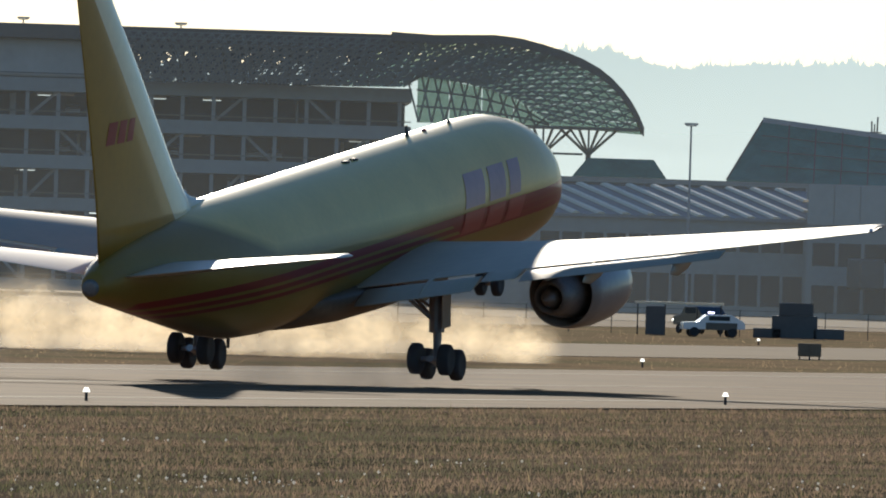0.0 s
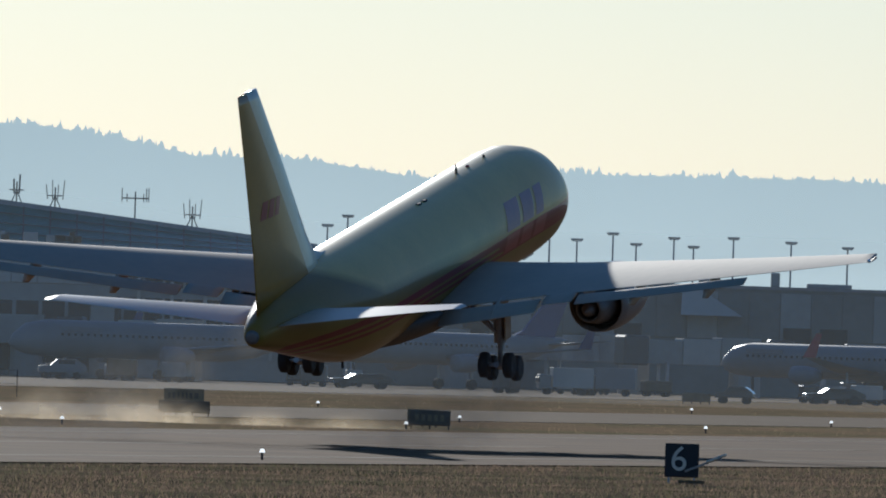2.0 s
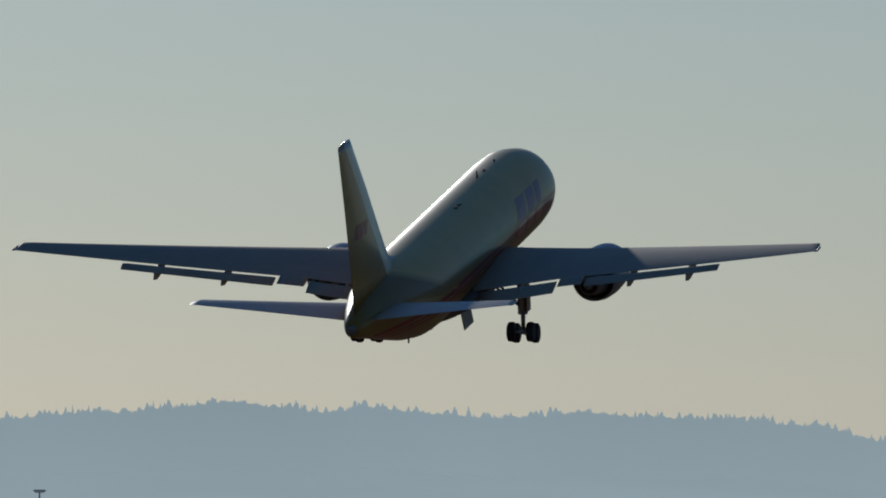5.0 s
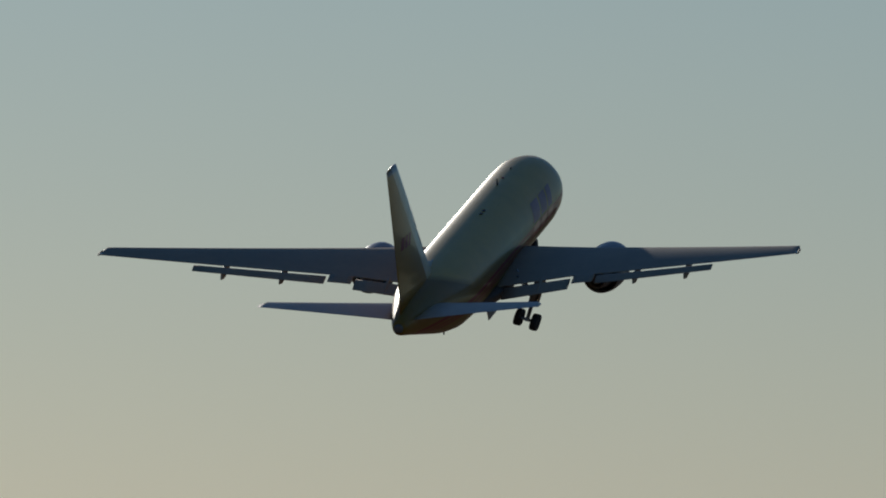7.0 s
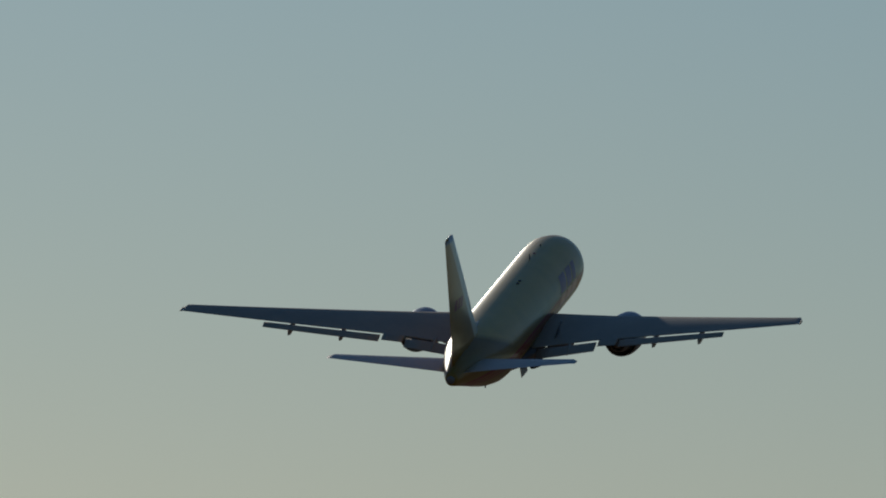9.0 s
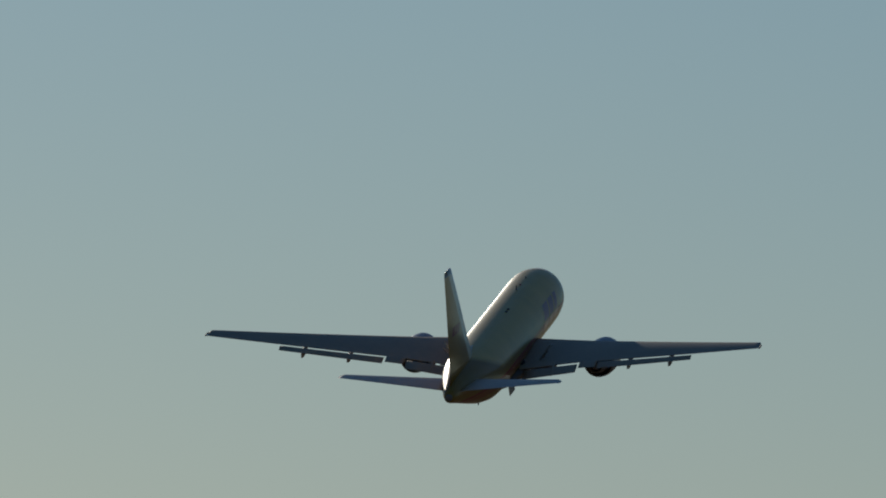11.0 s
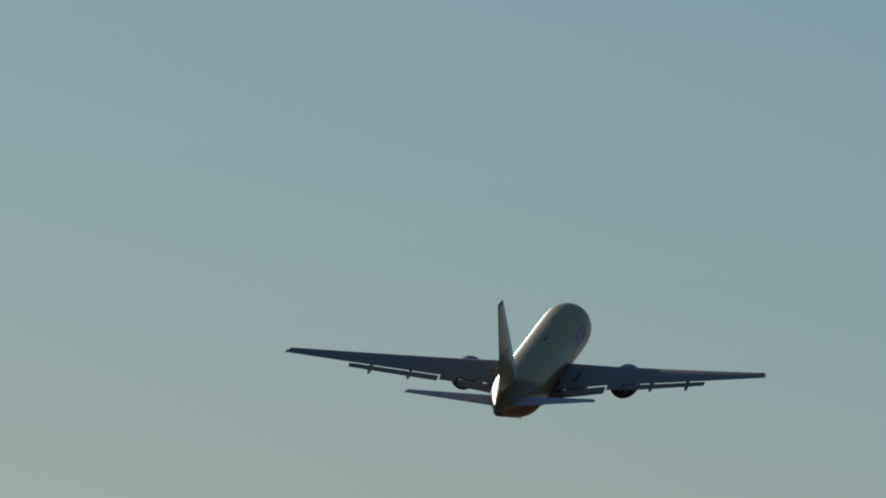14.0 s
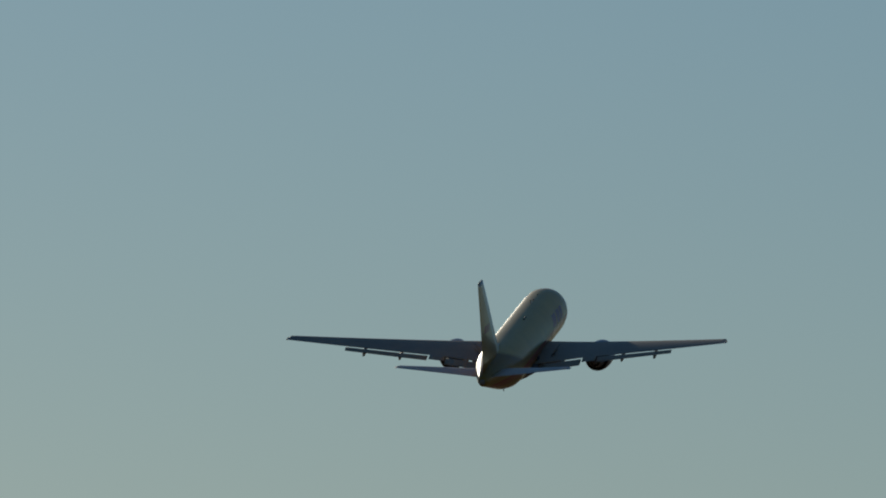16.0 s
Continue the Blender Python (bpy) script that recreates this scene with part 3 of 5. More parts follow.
for s0, s1 in ((-1.35, -0.6), (-0.4, 0.25), (0.45, 1.0)):
    for side in (1, -1):
        bm = bmesh.new()
        vs = []
        for z in (5.75, 6.15, 6.55):
            vs.append([bm.verts.new((side * (fin_half(y, z) * (1.0 if side > 0 else 0.75) + 0.012), y, z)) for y in [-50.6 + (s0 + (s1 - s0) * k / 3) + (z - 6.15) * 0.35 for k in range(4)]])
        for r0, r1 in zip(vs, vs[1:]):
            for k in range(3):
                bm.faces.new((r0[k], r0[k + 1], r1[k + 1], r1[k]))
        part("fin_block", shifted(bm), RED, fin)
# aerials and lights on the crown
for s, h in ((16.2, 0.42), (11.0, 0.14)):
    bm = loft([[(0.03, -s, 2.68), (0.03, -s - 0.35, 2.68), (-0.03, -s - 0.35, 2.68), (-0.03, -s, 2.68)], [(0.015, -s - 0.2, 2.7 + h), (0.015, -s - 0.4, 2.7 + h), (-0.015, -s - 0.4, 2.7 + h), (-0.015, -s - 0.2, 2.7 + h)]])
    part("blade_aerial", shifted(bm), DARK, jet)
for s in (24.6, 25.6):
    bm = bmesh.new()
    box(bm, 0.55, -s, 2.62, 0.22, 0.5, 0.14)
    part("crown_vent", shifted(bev(bm, 0.04)), DARK, jet)
bm = bmesh.new()
bmesh.ops.create_uvsphere(bm, u_segments=10, v_segments=6, radius=0.1, matrix=Matrix.Translation((0, -14.3, 2.7)))
part("beacon", shifted(bm), RED, jet, "red beacon light")
bm = bmesh.new()
box(bm, 0, -37.6, -2.75, 0.08, 0.16, 0.5)
part("tail_skid", shifted(bm), DARK, jet)

# wheel-well doors that hang from the keel while the legs fold
keel_doors = []
for side in (1, -1):
    bm = bmesh.new()
    box(bm, side * 0.75, 0, 0, 1.5, 2.6, 0.08)
    keel_doors.append(part("keel_door", bev(bm, 0.03), WING, jet, "grey wheel-well door", at=pose(0.75 * side, -25.2 + OFF_Y, -3.0 + OFF_Z)))


# ---- landing gear ----
def wheel_mesh(bm, x, y, z, r, w):
    n = 24
    prof = [(-w / 2 + 0.02, r * 0.55), (-w / 2, r * 0.8), (-w * 0.38, r * 0.96), (-w * 0.15, r), (w * 0.15, r), (w * 0.38, r * 0.96), (w / 2, r * 0.8), (w / 2 - 0.02, r * 0.55)]
    vs = [[bm.verts.new((x + a, y + q * math.cos(2 * math.pi * k / n), z + q * math.sin(2 * math.pi * k / n))) for k in range(n)] for a, q in prof]
    for a, b in zip(vs, vs[1:]):
        for k in range(n):
            bm.faces.new((a[k], a[(k + 1) % n], b[(k + 1) % n], b[k]))
    bm.faces.new(vs[0]), bm.faces.new(vs[-1])
    bmesh.ops.recalc_face_normals(bm, faces=bm.faces[:])


GEAR_TOP = -1.55          # the hinge, below the wing
gears = []
for side in (1, -1):
    # origin at the hinge, which lies fore and aft
    bm = bmesh.new()
    drop = -4.43 - GEAR_TOP
    rod(bm, (0, 0, 0.2), (0, 0, drop * 0.62), 0.29, n=14)
    rod(bm, (0, 0, drop * 0.6), (0, 0, drop), 0.13, n=12)
    gear = part("main_gear", bm, STEEL, jet, "main landing gear leg with four-wheel bogie", smooth=False, at=pose(4.65 * side, -27.19 + OFF_Y, GEAR_TOP + OFF_Z))
    bm = bmesh.new()
    rod(bm, (0, 0.1, drop * 0.5), (-1.7 * side, 0.4, 0.1), 0.07), rod(bm, (0, -0.1, drop * 0.5), (-1.4 * side, -0.9, 0.0), 0.07)
    rod(bm, (0, 0, drop * 0.35), (-1.5 * side, 0.1, -0.1), 0.06), rod(bm, (0, 0.25, drop * 0.9), (0, 0.45, drop * 0.68), 0.06), rod(bm, (0, 0.45, drop * 0.68), (0, 0.2, drop * 0.55), 0.06)
    part("side_brace", bm, STEEL, gear)
    bm = bmesh.new()
    box(bm, 0.36 * side, 0, drop * 0.3, 0.06, 1.0, 1.5)
    part("gear_door", bev(bm, 0.02), WING, gear, "grey leg door")
    tilt = Matrix.Translation((0, 0, drop)) @ Matrix.Rotation(radians(-14), 4, "X")
    bm = bmesh.new()
    rod(bm, (0, -0.85, 0), (0, 0.85, 0), 0.13)
    for y in (-0.71, 0.71):
        rod(bm, (-0.62, y, 0), (0.62, y, 0), 0.09)
    bmesh.ops.transform(bm, matrix=tilt, verts=bm.verts[:])
    part("bogie_beam", bm, STEEL, gear)
    for y in (-0.71, 0.71):
        for x in (-0.57, 0.57):
            bm = bmesh.new()
            wheel_mesh(bm, x, y, 0, 0.585, 0.44)
            bmesh.ops.transform(bm, matrix=tilt, verts=bm.verts[:])
            part("wheel", bm, RUBBER, gear, "black tyre", smooth=True)
    gears.append(gear)
bm = bmesh.new()
rod(bm, (0, 0, 0.3), (0, 0, -1.5), 0.14)
nose_gear = part("nose_gear", bm, STEEL, jet, "nose gear leg with two wheels", at=pose(0, -5.9 + OFF_Y, -2.2 + OFF_Z))
for x in (-0.33, 0.33):
    bm = bmesh.new()
    wheel_mesh(bm, x, 0, -1.75, 0.47, 0.33)
    part("wheel", bm, RUBBER, nose_gear, "black tyre", smooth=True)
    bm = bmesh.new()
    box(bm, x * 1.9, 0.4, -0.3, 0.04, 1.9, 0.6)
    part("gear_door", bm, WHITE, nose_gear)
bm = bmesh.new()
rod(bm, (-0.45, 0, -1.75), (0.45, 0, -1.75), 0.08)
part("axle", bm, STEEL, nose_gear)


# ---- terminal area ----
PRECAST = mat("grey_precast", (0.33, 0.315, 0.28), 0.8, vary=0.14, scale=6.0)
PANEL = mat("pale_wall_panel", (0.44, 0.41, 0.36), 0.7, vary=0.12, scale=5.0)
DUSKY = mat("dark_grey_metal", (0.1, 0.088, 0.078), 0.5, vary=0.2, scale=3.0)
TRUSS = mat("grey_green_steel_truss", (0.15, 0.16, 0.145), 0.5, vary=0.15)
# shade inside decks and roof put into a dark bluish base colour
SHADE = mat("painted_interior_shade", (0.05, 0.065, 0.09), 0.8, vary=0.3, scale=5.0)
ROOFING = mat("grey_roofing", (0.25, 0.25, 0.25), 0.75, vary=0.2, scale=4.0)
SKYLIGHT = mat("white_skylight", (0.85, 0.68, 0.46), 0.4, vary=0.1)
WINDOW = mat("dark_window_glass", (0.04, 0.044, 0.044), 0.5, vary=0.2, spec=0.15)
POLE = mat("galvanised_pole", (0.3, 0.31, 0.32), 0.5, metal=0.5, vary=0.15)
BROWN = mat("weathered_brown", (0.16, 0.11, 0.06), 0.8, vary=0.3, scale=0.6)
CARWHITE = mat("car_white", (0.75, 0.75, 0.74), 0.2, vary=0.05, coat=0.5)
CARDARK = mat("car_dark", (0.03, 0.032, 0.04), 0.25, vary=0.1, coat=0.5)
REDTAIL = mat("red_tail_paint", (0.32, 0.03, 0.05), 0.35, vary=0.15)
BLUETAIL = mat("navy_tail_paint", (0.03, 0.05, 0.16), 0.35, vary=0.15)
ALLOY = mat("airliner_white", (0.2, 0.21, 0.21), 0.5, vary=0.12)
FARWALL = mat("grey_far_wall", (0.2, 0.195, 0.17), 0.8, vary=0.15, scale=6.0)
BELLY = mat("airliner_grey_belly", (0.2, 0.21, 0.22), 0.5, vary=0.1)


def glass_mat(name, colour, clear):
    m = mat(name, colour, 0.12, vary=0.25, scale=2.5)
    nt = m.node_tree
    out = nt.nodes["Material Output"]
    tr, mx = nt.nodes.new("ShaderNodeBsdfTransparent"), nt.nodes.new("ShaderNodeMixShader")
    tr.inputs[0].default_value = (0.72, 0.88, 0.8, 1)
    mx.inputs[0].default_value = clear
    nt.links.new(nt.nodes["Principled BSDF"].outputs[0], mx.inputs[1])
    nt.links.new(tr.outputs[0], mx.inputs[2])
    nt.links.new(mx.outputs[0], out.inputs[0])
    return m


TEAL = glass_mat("green_canopy_glass", (0.05, 0.11, 0.09), 0.52)
GREENROOF = mat("green_roof_glass", (0.03, 0.18, 0.135), 0.35, vary=0.35, scale=3.0, spec=0.6)
K = math.pi / 180


def bars(bm, segs, r):
    for a, b in segs:
        a, b = Vector(a), Vector(b)
        d = (b - a)
        q = d.to_track_quat("Z", "Y").to_matrix()
        u, w = q.col[0] * r, q.col[1] * r
        va = [bm.verts.new(a + u * i + w * j) for i, j in ((-1, -1), (1, -1), (1, 1), (-1, 1))]
        vb = [bm.verts.new(b + u * i + w * j) for i, j in ((-1, -1), (1, -1), (1, 1), (-1, 1))]
        for i in range(4):
            j = (i + 1) % 4
            bm.faces.new((va[i], va[j], vb[j], vb[i]))
    return bm


# -- car park, its decks, columns and braces
garage = thing("parking_garage", "grey concrete car park of open decks with braced bays", "building", facing(19.2, 1850), kind="structure")
DECKS = [(0.3, 1.5), (4.4, 5.7), (8.9, 10.3), (13.4, 14.9), (17.6, 19.1), (21.7, 23.2)]
for z0, z1 in DECKS:
    bm = bmesh.new()
    box(bm, -17.5, 20, (z0 + z1) / 2, 85, 40, z1 - z0)
    part("deck", bev(bm, 0.05), PRECAST, garage)
    bm = bmesh.new()
    box(bm, -17.5, 0.4, z1 + 0.5, 85, 0.3, 0.12)
    part("rail", bm, TRUSS, garage)
x = -60.0
cols = []
while x < 25.2:
    cols.append(x)
    x += 3.35
for k, x in enumerate(cols):
    bm = bmesh.new()
    box(bm, x, 0.55, 11.6, 0.42, 0.5, 23.0)
    part("column", bm, PRECAST, garage)
for (a0, a1), (b0, b1) in zip(DECKS, DECKS[1:]):
    for k in range(len(cols) - 1):
        if (k * 7 + int(a0)) % 3 == 0:
            bm = bmesh.new()
            bars(bm, [((cols[k] + 0.2, 1.2, a1), (cols[k + 1] - 0.2, 1.2, b0))] if k % 2 else [((cols[k + 1] - 0.2, 1.2, a1), (cols[k] + 0.2, 1.2, b0))], 0.16)
            part("brace", bm, PRECAST, garage)
bm = bmesh.new()
rnd = random.Random(21)
for (a0, a1), (b0, b1) in zip(DECKS, DECKS[1:]):
    for k in range(42):
        gap = rnd.choice((0.0,) * 14 + (0.15, 0.2, 0.3))
        box(bm, -58.5 + 2.0 * k, 16.0, (a1 + b0 - gap) / 2, 2.0, 0.4, b0 - a1 - gap - 0.01)
part("inner_wall", bm, SHADE, garage, "inner wall of the decks, coloured dark for their shade, with gaps below the ceilings")
bm = bmesh.new()
for k in range(46):
    box(bm, rnd.uniform(-58, 22), rnd.uniform(3, 12), DECKS[rnd.randrange(0, 5)][1] + 1.2, rnd.uniform(0.2, 0.5), 0.4, 2.4)
tagged(part("inner_post", bm, PRECAST, garage), kind="stuff")
bm = bmesh.new()
box(bm, -33, 8, 25.3, 56, 14, 4.0)
part("roof_room", bev(bm, 0.1), PANEL, garage, "pale plant room on the top deck")
bm = bmesh.new()
box(bm, -18.5, 14, 28.2, 85, 30, 1.6)
part("roof_slab", bev(bm, 0.1), DUSKY, garage, "dark flat roof over the top deck")
rnd = random.Random(4)
for i in range(22):
    z0 = DECKS[rnd.randrange(1, 6)][1]
    car = thing("parked_car", "car parked on a car park deck", "car", facing(19.2, 1850) @ pose(rnd.uniform(-40, 23), rnd.uniform(3, 5), z0), "cars on the car park decks")
    bm = bmesh.new()
    box(bm, 0, 0, 0.62, 1.8, 4.3, 0.7)
    part("body", bev(bm, 0.12), rnd.choice((CARWHITE, CARDARK, CARDARK, REDTAIL)), car)
    bm = bmesh.new()
    box(bm, 0, 0.2, 1.2, 1.5, 2.2, 0.55)
    part("cabin", bev(bm, 0.16), WINDOW, car)

# -- the great glass canopy beside it
CURVE = [(-30, 29.0), (0, 29.0), (4.5, 28.8), (11.4, 29.0), (14.0, 28.7), (16.3, 28.15), (18.6, 27.5), (20.8, 26.65), (22.5, 25.75), (23.9, 24.7), (25.1, 23.5), (26.1, 22.2), (26.9, 20.85), (27.5, 19.5)]


def curve_z(x, rows):
    return float(np.interp(x, [r[0] for r in rows], [r[1] for r in rows]))


canopy = thing("glass_canopy", "large curved glass canopy on a steel space truss", "canopy", facing(18.5, 1846), kind="structure")
xs = [0, 2, 4.5, 7.5, 11.1, 12.6, 14, 15.2, 16.3, 17.5, 18.6, 19.7, 20.8, 21.7, 22.5, 23.2, 23.9, 24.5, 25.1, 25.6, 26.1, 26.5, 26.9, 27.2, 27.5]
rim = [[(x, y, curve_z(x, CURVE) + dz) for y, dz in ((-0.6, 0.25), (26, 0.25), (26, -0.2), (-0.6, -0.75))] for x in xs]
part("roof_rim", loft(rim), DUSKY, canopy, "dark blue curved roof edge")
INNER = [(-30, 23.0), (1.5, 23.4), (2.9, 24.6), (8.3, 24.0), (13.8, 22.4), (17.0, 20.3), (17.6, 19.6)]


def along(rows, u):
    """A point at the share u of the way along a bent line in x and z."""
    gone = [0.0]
    for a, b in zip(rows, rows[1:]):
        gone.append(gone[-1] + math.hypot(b[0] - a[0], b[1] - a[1]))
    return [float(np.interp(u * gone[-1], gone, [r[k] for r in rows])) for k in (0, 1)]


def shell(u, v, y):
    """The shell's lattice face, flat and drawn to fit the camera's view: v goes from the outer arc to the inner one."""
    (xo, zo), (xi, zi) = along(CURVE, u), along(INNER, u)
    return (xo + (xi - xo) * v, y, zo - 0.5 + (zi - zo + 0.5) * v)


# two skins of crossed bars with ties between them
for y, shift, nu, nv, thick in ((0.0, 0.0, 108, 8, 0.08), (6.0, 0.5, 90, 6, 0.075)):
    segs = []
    for i in range(nu - 1):
        for j in range(nv):
            if shift and i > 72:
                continue
            a, b, c, d = (shell((i + shift + p) / nu, (j + q) / nv, y) for p, q in ((0, 0), (1, 0), (0, 1), (1, 1)))
            segs += [(a, b), (a, c), (a, d)] if (i + j) % 2 else [(a, b), (b, c)]
            if shift and (i * 3 + j) % 4 == 0:
                segs.append((a, (d[0], 0.0, d[2])))
    bm = bmesh.new()
    bars(bm, [q for q in segs if (Vector(q[0]) - Vector(q[1])).length > 0.05], thick)
    tagged(part("truss_layer", bm, TRUSS, canopy, "dark steel truss members"), kind="stuff")
# green glass behind the arc, one pane to a bay
for i in range(40, 84, 2):
    ring = [[shell((i + p) / 84, v, y) for v, y in ((0, 9.0), (1, 9.0), (1, 9.08), (0, 9.08))] for p in (0.06, 1.94)]
    part("pane", loft(ring), TEAL, canopy)
# dark backing added for the dim interior, with open bays, over the car park
bm = bmesh.new()
rnd = random.Random(9)
for i in range(92):
    for j in range(9):
        if rnd.random() < (0.05 if i < 40 else 0.12):
            continue
        q = [shell((i + p) / 168, (j + v) / 9, 10.0) for p, v in ((0, 0), (1, 0), (1, 1), (0, 1))]
        vv = [bm.verts.new(p) for p in q] + [bm.verts.new((p[0], 10.15, p[2])) for p in q]
        for f in ((0, 1, 2, 3), (7, 6, 5, 4), (0, 4, 5, 1), (1, 5, 6, 2), (2, 6, 7, 3), (3, 7, 4, 0)):
            bm.faces.new([vv[k] for k in f])
tagged(part("interior_backing", bm, SHADE, canopy, "dark backing panels standing in for the dim interior behind the trusses"), kind="stuff")
# glazed end wall below the inner arc
segs = []
for q in (0.35, 0.7):
    pts = [(x, 2.0, 19.6 + (curve_z(x, INNER) - 19.6) * q) for x in (2.9, 6, 9, 12, 15, 17.3)]
    segs += list(zip(pts, pts[1:]))
for x in (3.2, 4.6, 6.0, 7.4, 8.8, 10.2, 11.6, 13.0, 14.4, 15.8):
    segs += [((x, 2.0, 19.6), (x - 1.2, 2.0, curve_z(x - 1.2, INNER))), ((x, 2.6, 19.6), (x + 1.0, 2.6, curve_z(x + 1.0, INNER)))]
bm = bmesh.new()
bars(bm, segs, 0.11)
part("end_wall_bars", bm, TRUSS, canopy)
for a, b in ((3.0, 6.4), (6.5, 9.9), (10.0, 13.4), (13.5, 17.2)):
    part("end_pane", loft([[(x, 4.0, 19.6), (x, 4.0, curve_z(x, INNER)), (x, 4.08, curve_z(x, INNER)), (x, 4.08, 19.6)] for x in (a, b)]), TEAL, canopy)
bm = bmesh.new()
box(bm, 16, 4, 19.5, 22, 8.5, 0.3)
part("lower_edge", bm, DUSKY, canopy)
for fx in (21.6, 16.7, 12.1):
    bm = bmesh.new()
    bars(bm, [((fx, 3, 16.6), (fx + k * 1.05, 3 + (k % 2) * 3, 19.5)) for k in range(-3, 4)], 0.11)
    part("branch_fan", bm, DUSKY, canopy, "branching steel struts")
    bm = bmesh.new()
    rod(bm, (fx, 3, 0), (fx, 3, 16.7), 0.45 if fx > 20 else 0.3, 0.3)
    part("column", bm, DUSKY, canopy)
bm = bmesh.new()
bars(bm, [((8, 3, 16.7), (21, 3, 16.7))], 0.12)
part("tie_bar", bm, DUSKY, canopy)

# -- low roof under the canopy
hip = thing("hipped_roof_hall", "low hall with a dark sloping roof", "building", facing(17.72, 1840), kind="structure")
part("roof", loft([[(-5.2, 0, 14.3), (4.9, 0, 14.3), (4.9, 9, 14.3), (-5.2, 9, 14.3)], [(-3.6, 2, 16.3), (3.5, 2, 16.3), (3.5, 7, 16.3), (-3.6, 7, 16.3)]]), GREENROOF, hip)
bm = bmesh.new()
box(bm, 3, 5, 7.1, 70, 10, 14.3)
part("wall", bm, PRECAST, hip)


# -- hall with the striped skylight roof
def wall_with_windows(owner, x0, x1, y, z0, z1, rows, step, material, win=WINDOW, deep=12):
    bm = bmesh.new()
    box(bm, (x0 + x1) / 2, y + deep / 2, (z0 + z1) / 2, x1 - x0, deep, z1 - z0)
    w = part("wall", bm, material, owner)
    for wz0, wz1 in rows:
        x = x0 + 0.4
        while x < x1 - step:
            bm = bmesh.new()
            box(bm, x + step / 2, y - 0.01, (wz0 + wz1) / 2, step * 0.86, 0.08, wz1 - wz0)
            part("window", bm, win, owner)
            x += step
    return w


hall = thing("skylight_hall", "grey concourse hall with a roof of white skylight stripes", "building", facing(17.55, 1780), kind="structure")
x0, x1 = -14.0, 14.2
wall_with_windows(hall, x0, x1, 0, 0, 10.2, ((6.6, 8.2), (1.0, 4.2)), 2.3, PRECAST)
part("roof", loft([[(x0, -0.5, 10.1), (x0, 14, 13.2), (x0, 14, 12.9), (x0, -0.5, 9.8)], [(x1, -0.5, 10.1), (x1, 14, 13.2), (x1, 14, 12.9), (x1, -0.5, 9.8)]]), ROOFING, hall)
bm = bmesh.new()
box(bm, 0, 14.3, 12.9, x1 - x0, 0.5, 1.2)
part("parapet", bm, DUSKY, hall)
k = x0 - 6.0
while k < x1:
    a, b = k, k + 7.6
    t0, t1 = max(0.0, (x0 - a) / 7.6), min(1.0, (x1 - a) / 7.6)
    if t1 - t0 > 0.12:
        pa = Vector((a + 7.6 * t0, 13.8 - 14.2 * t0, 13.25 - 3.1 * t0))
        pb = Vector((a + 7.6 * t1, 13.8 - 14.2 * t1, 13.25 - 3.1 * t1))
        up = Vector((0, -0.06, 0.2))
        side = Vector((0.48, 0, 0))
        part("skylight", loft([[p - side, p + side, p + side * 0.5 + up, p - side * 0.5 + up] for p in (pa, pb)]), SKYLIGHT, hall)
    k += 2.6

# -- plain panelled block
block = thing("panelled_block", "pale grey panelled concourse wall", "building", facing(16.6, 1775), kind="structure")
wall_with_windows(block, -15.2, 14.5, 0, 0, 9.6, ((5.4, 7.8), (0.6, 3.4)), 2.7, PRECAST)
for i in range(11):
    bm = bmesh.new()
    box(bm, -15.2 + 2.7 * (i + 0.5), 0.2, 11.75, 2.64, 0.6, 4.2)
    part("panel", bev(bm, 0.03), PANEL, block)
bm = bmesh.new()
box(bm, -0.35, 6.3, 11.6, 29.6, 11.5, 4.0)
part("core", bm, PRECAST, block)
for i in range(14):
    px = -8 + rnd.uniform(0, 20)
    bm = bmesh.new()
    box(bm, px, 3, 14.0 + 0.3, rnd.uniform(0.6, 2.2), 2, rnd.uniform(0.6, 1.6))
    part("roof_unit", bev(bm, 0.05), rnd.choice((BROWN, PANEL, STEEL)), block, "roof plant unit")

# -- long concourse with the green glass roof
green = thing("green_roof_concourse", "long concourse with a sloping dark green glass roof", "building", facing(16.4, 1850), kind="structure")


def ridge_z(x):
    return 21.0 - (x + 27.6) / 58.0 * 6.3


def eave_z(x):
    return 14.4 - (x + 27.6) / 58.0 * 0.9


ends = [-27.6 + 58.0 * i / 20 for i in range(21)]
for a, b in zip(ends, ends[1:]):
    sl = 3.6 if a < -27 else 0
    r = [[(x + g, y, z) for x, y, z, g in ((a - sl, 0, eave_z(a), 0.03), (a, 9, ridge_z(a), 0.03), (a, 9.3, ridge_z(a) - 0.3, 0.03), (a - sl, 0.3, eave_z(a) - 0.3, 0.03))],
         [(b - 0.03, 0, eave_z(b)), (b - 0.03, 9, ridge_z(b)), (b - 0.03, 9.3, ridge_z(b) - 0.3), (b - 0.03, 0.3, eave_z(b) - 0.3)]]
    part("pane", loft(r), GREENROOF, green)
    bm = bmesh.new()
    bars(bm, [((a - sl, -0.05, eave_z(a) + 0.05), (a, 8.95, ridge_z(a) + 0.05))], 0.06)
    part("glazing_bar", bm, DUSKY, green)
    for q in (0.25, 0.5, 0.75):
        bm = bmesh.new()
        bars(bm, [((a, 9 * q - 0.05, eave_z(a) * (1 - q) + ridge_z(a) * q + 0.05), (b, 9 * q - 0.05, eave_z(b) * (1 - q) + ridge_z(b) * q + 0.05))], 0.05)
        part("glazing_bar", bm, DUSKY, green)
bm = bmesh.new()
bars(bm, [((-27.6, 9, 21.1), (30.4, 9, ridge_z(30.4) + 0.1))], 0.28)
part("ridge_cap", bm, POLE, green)
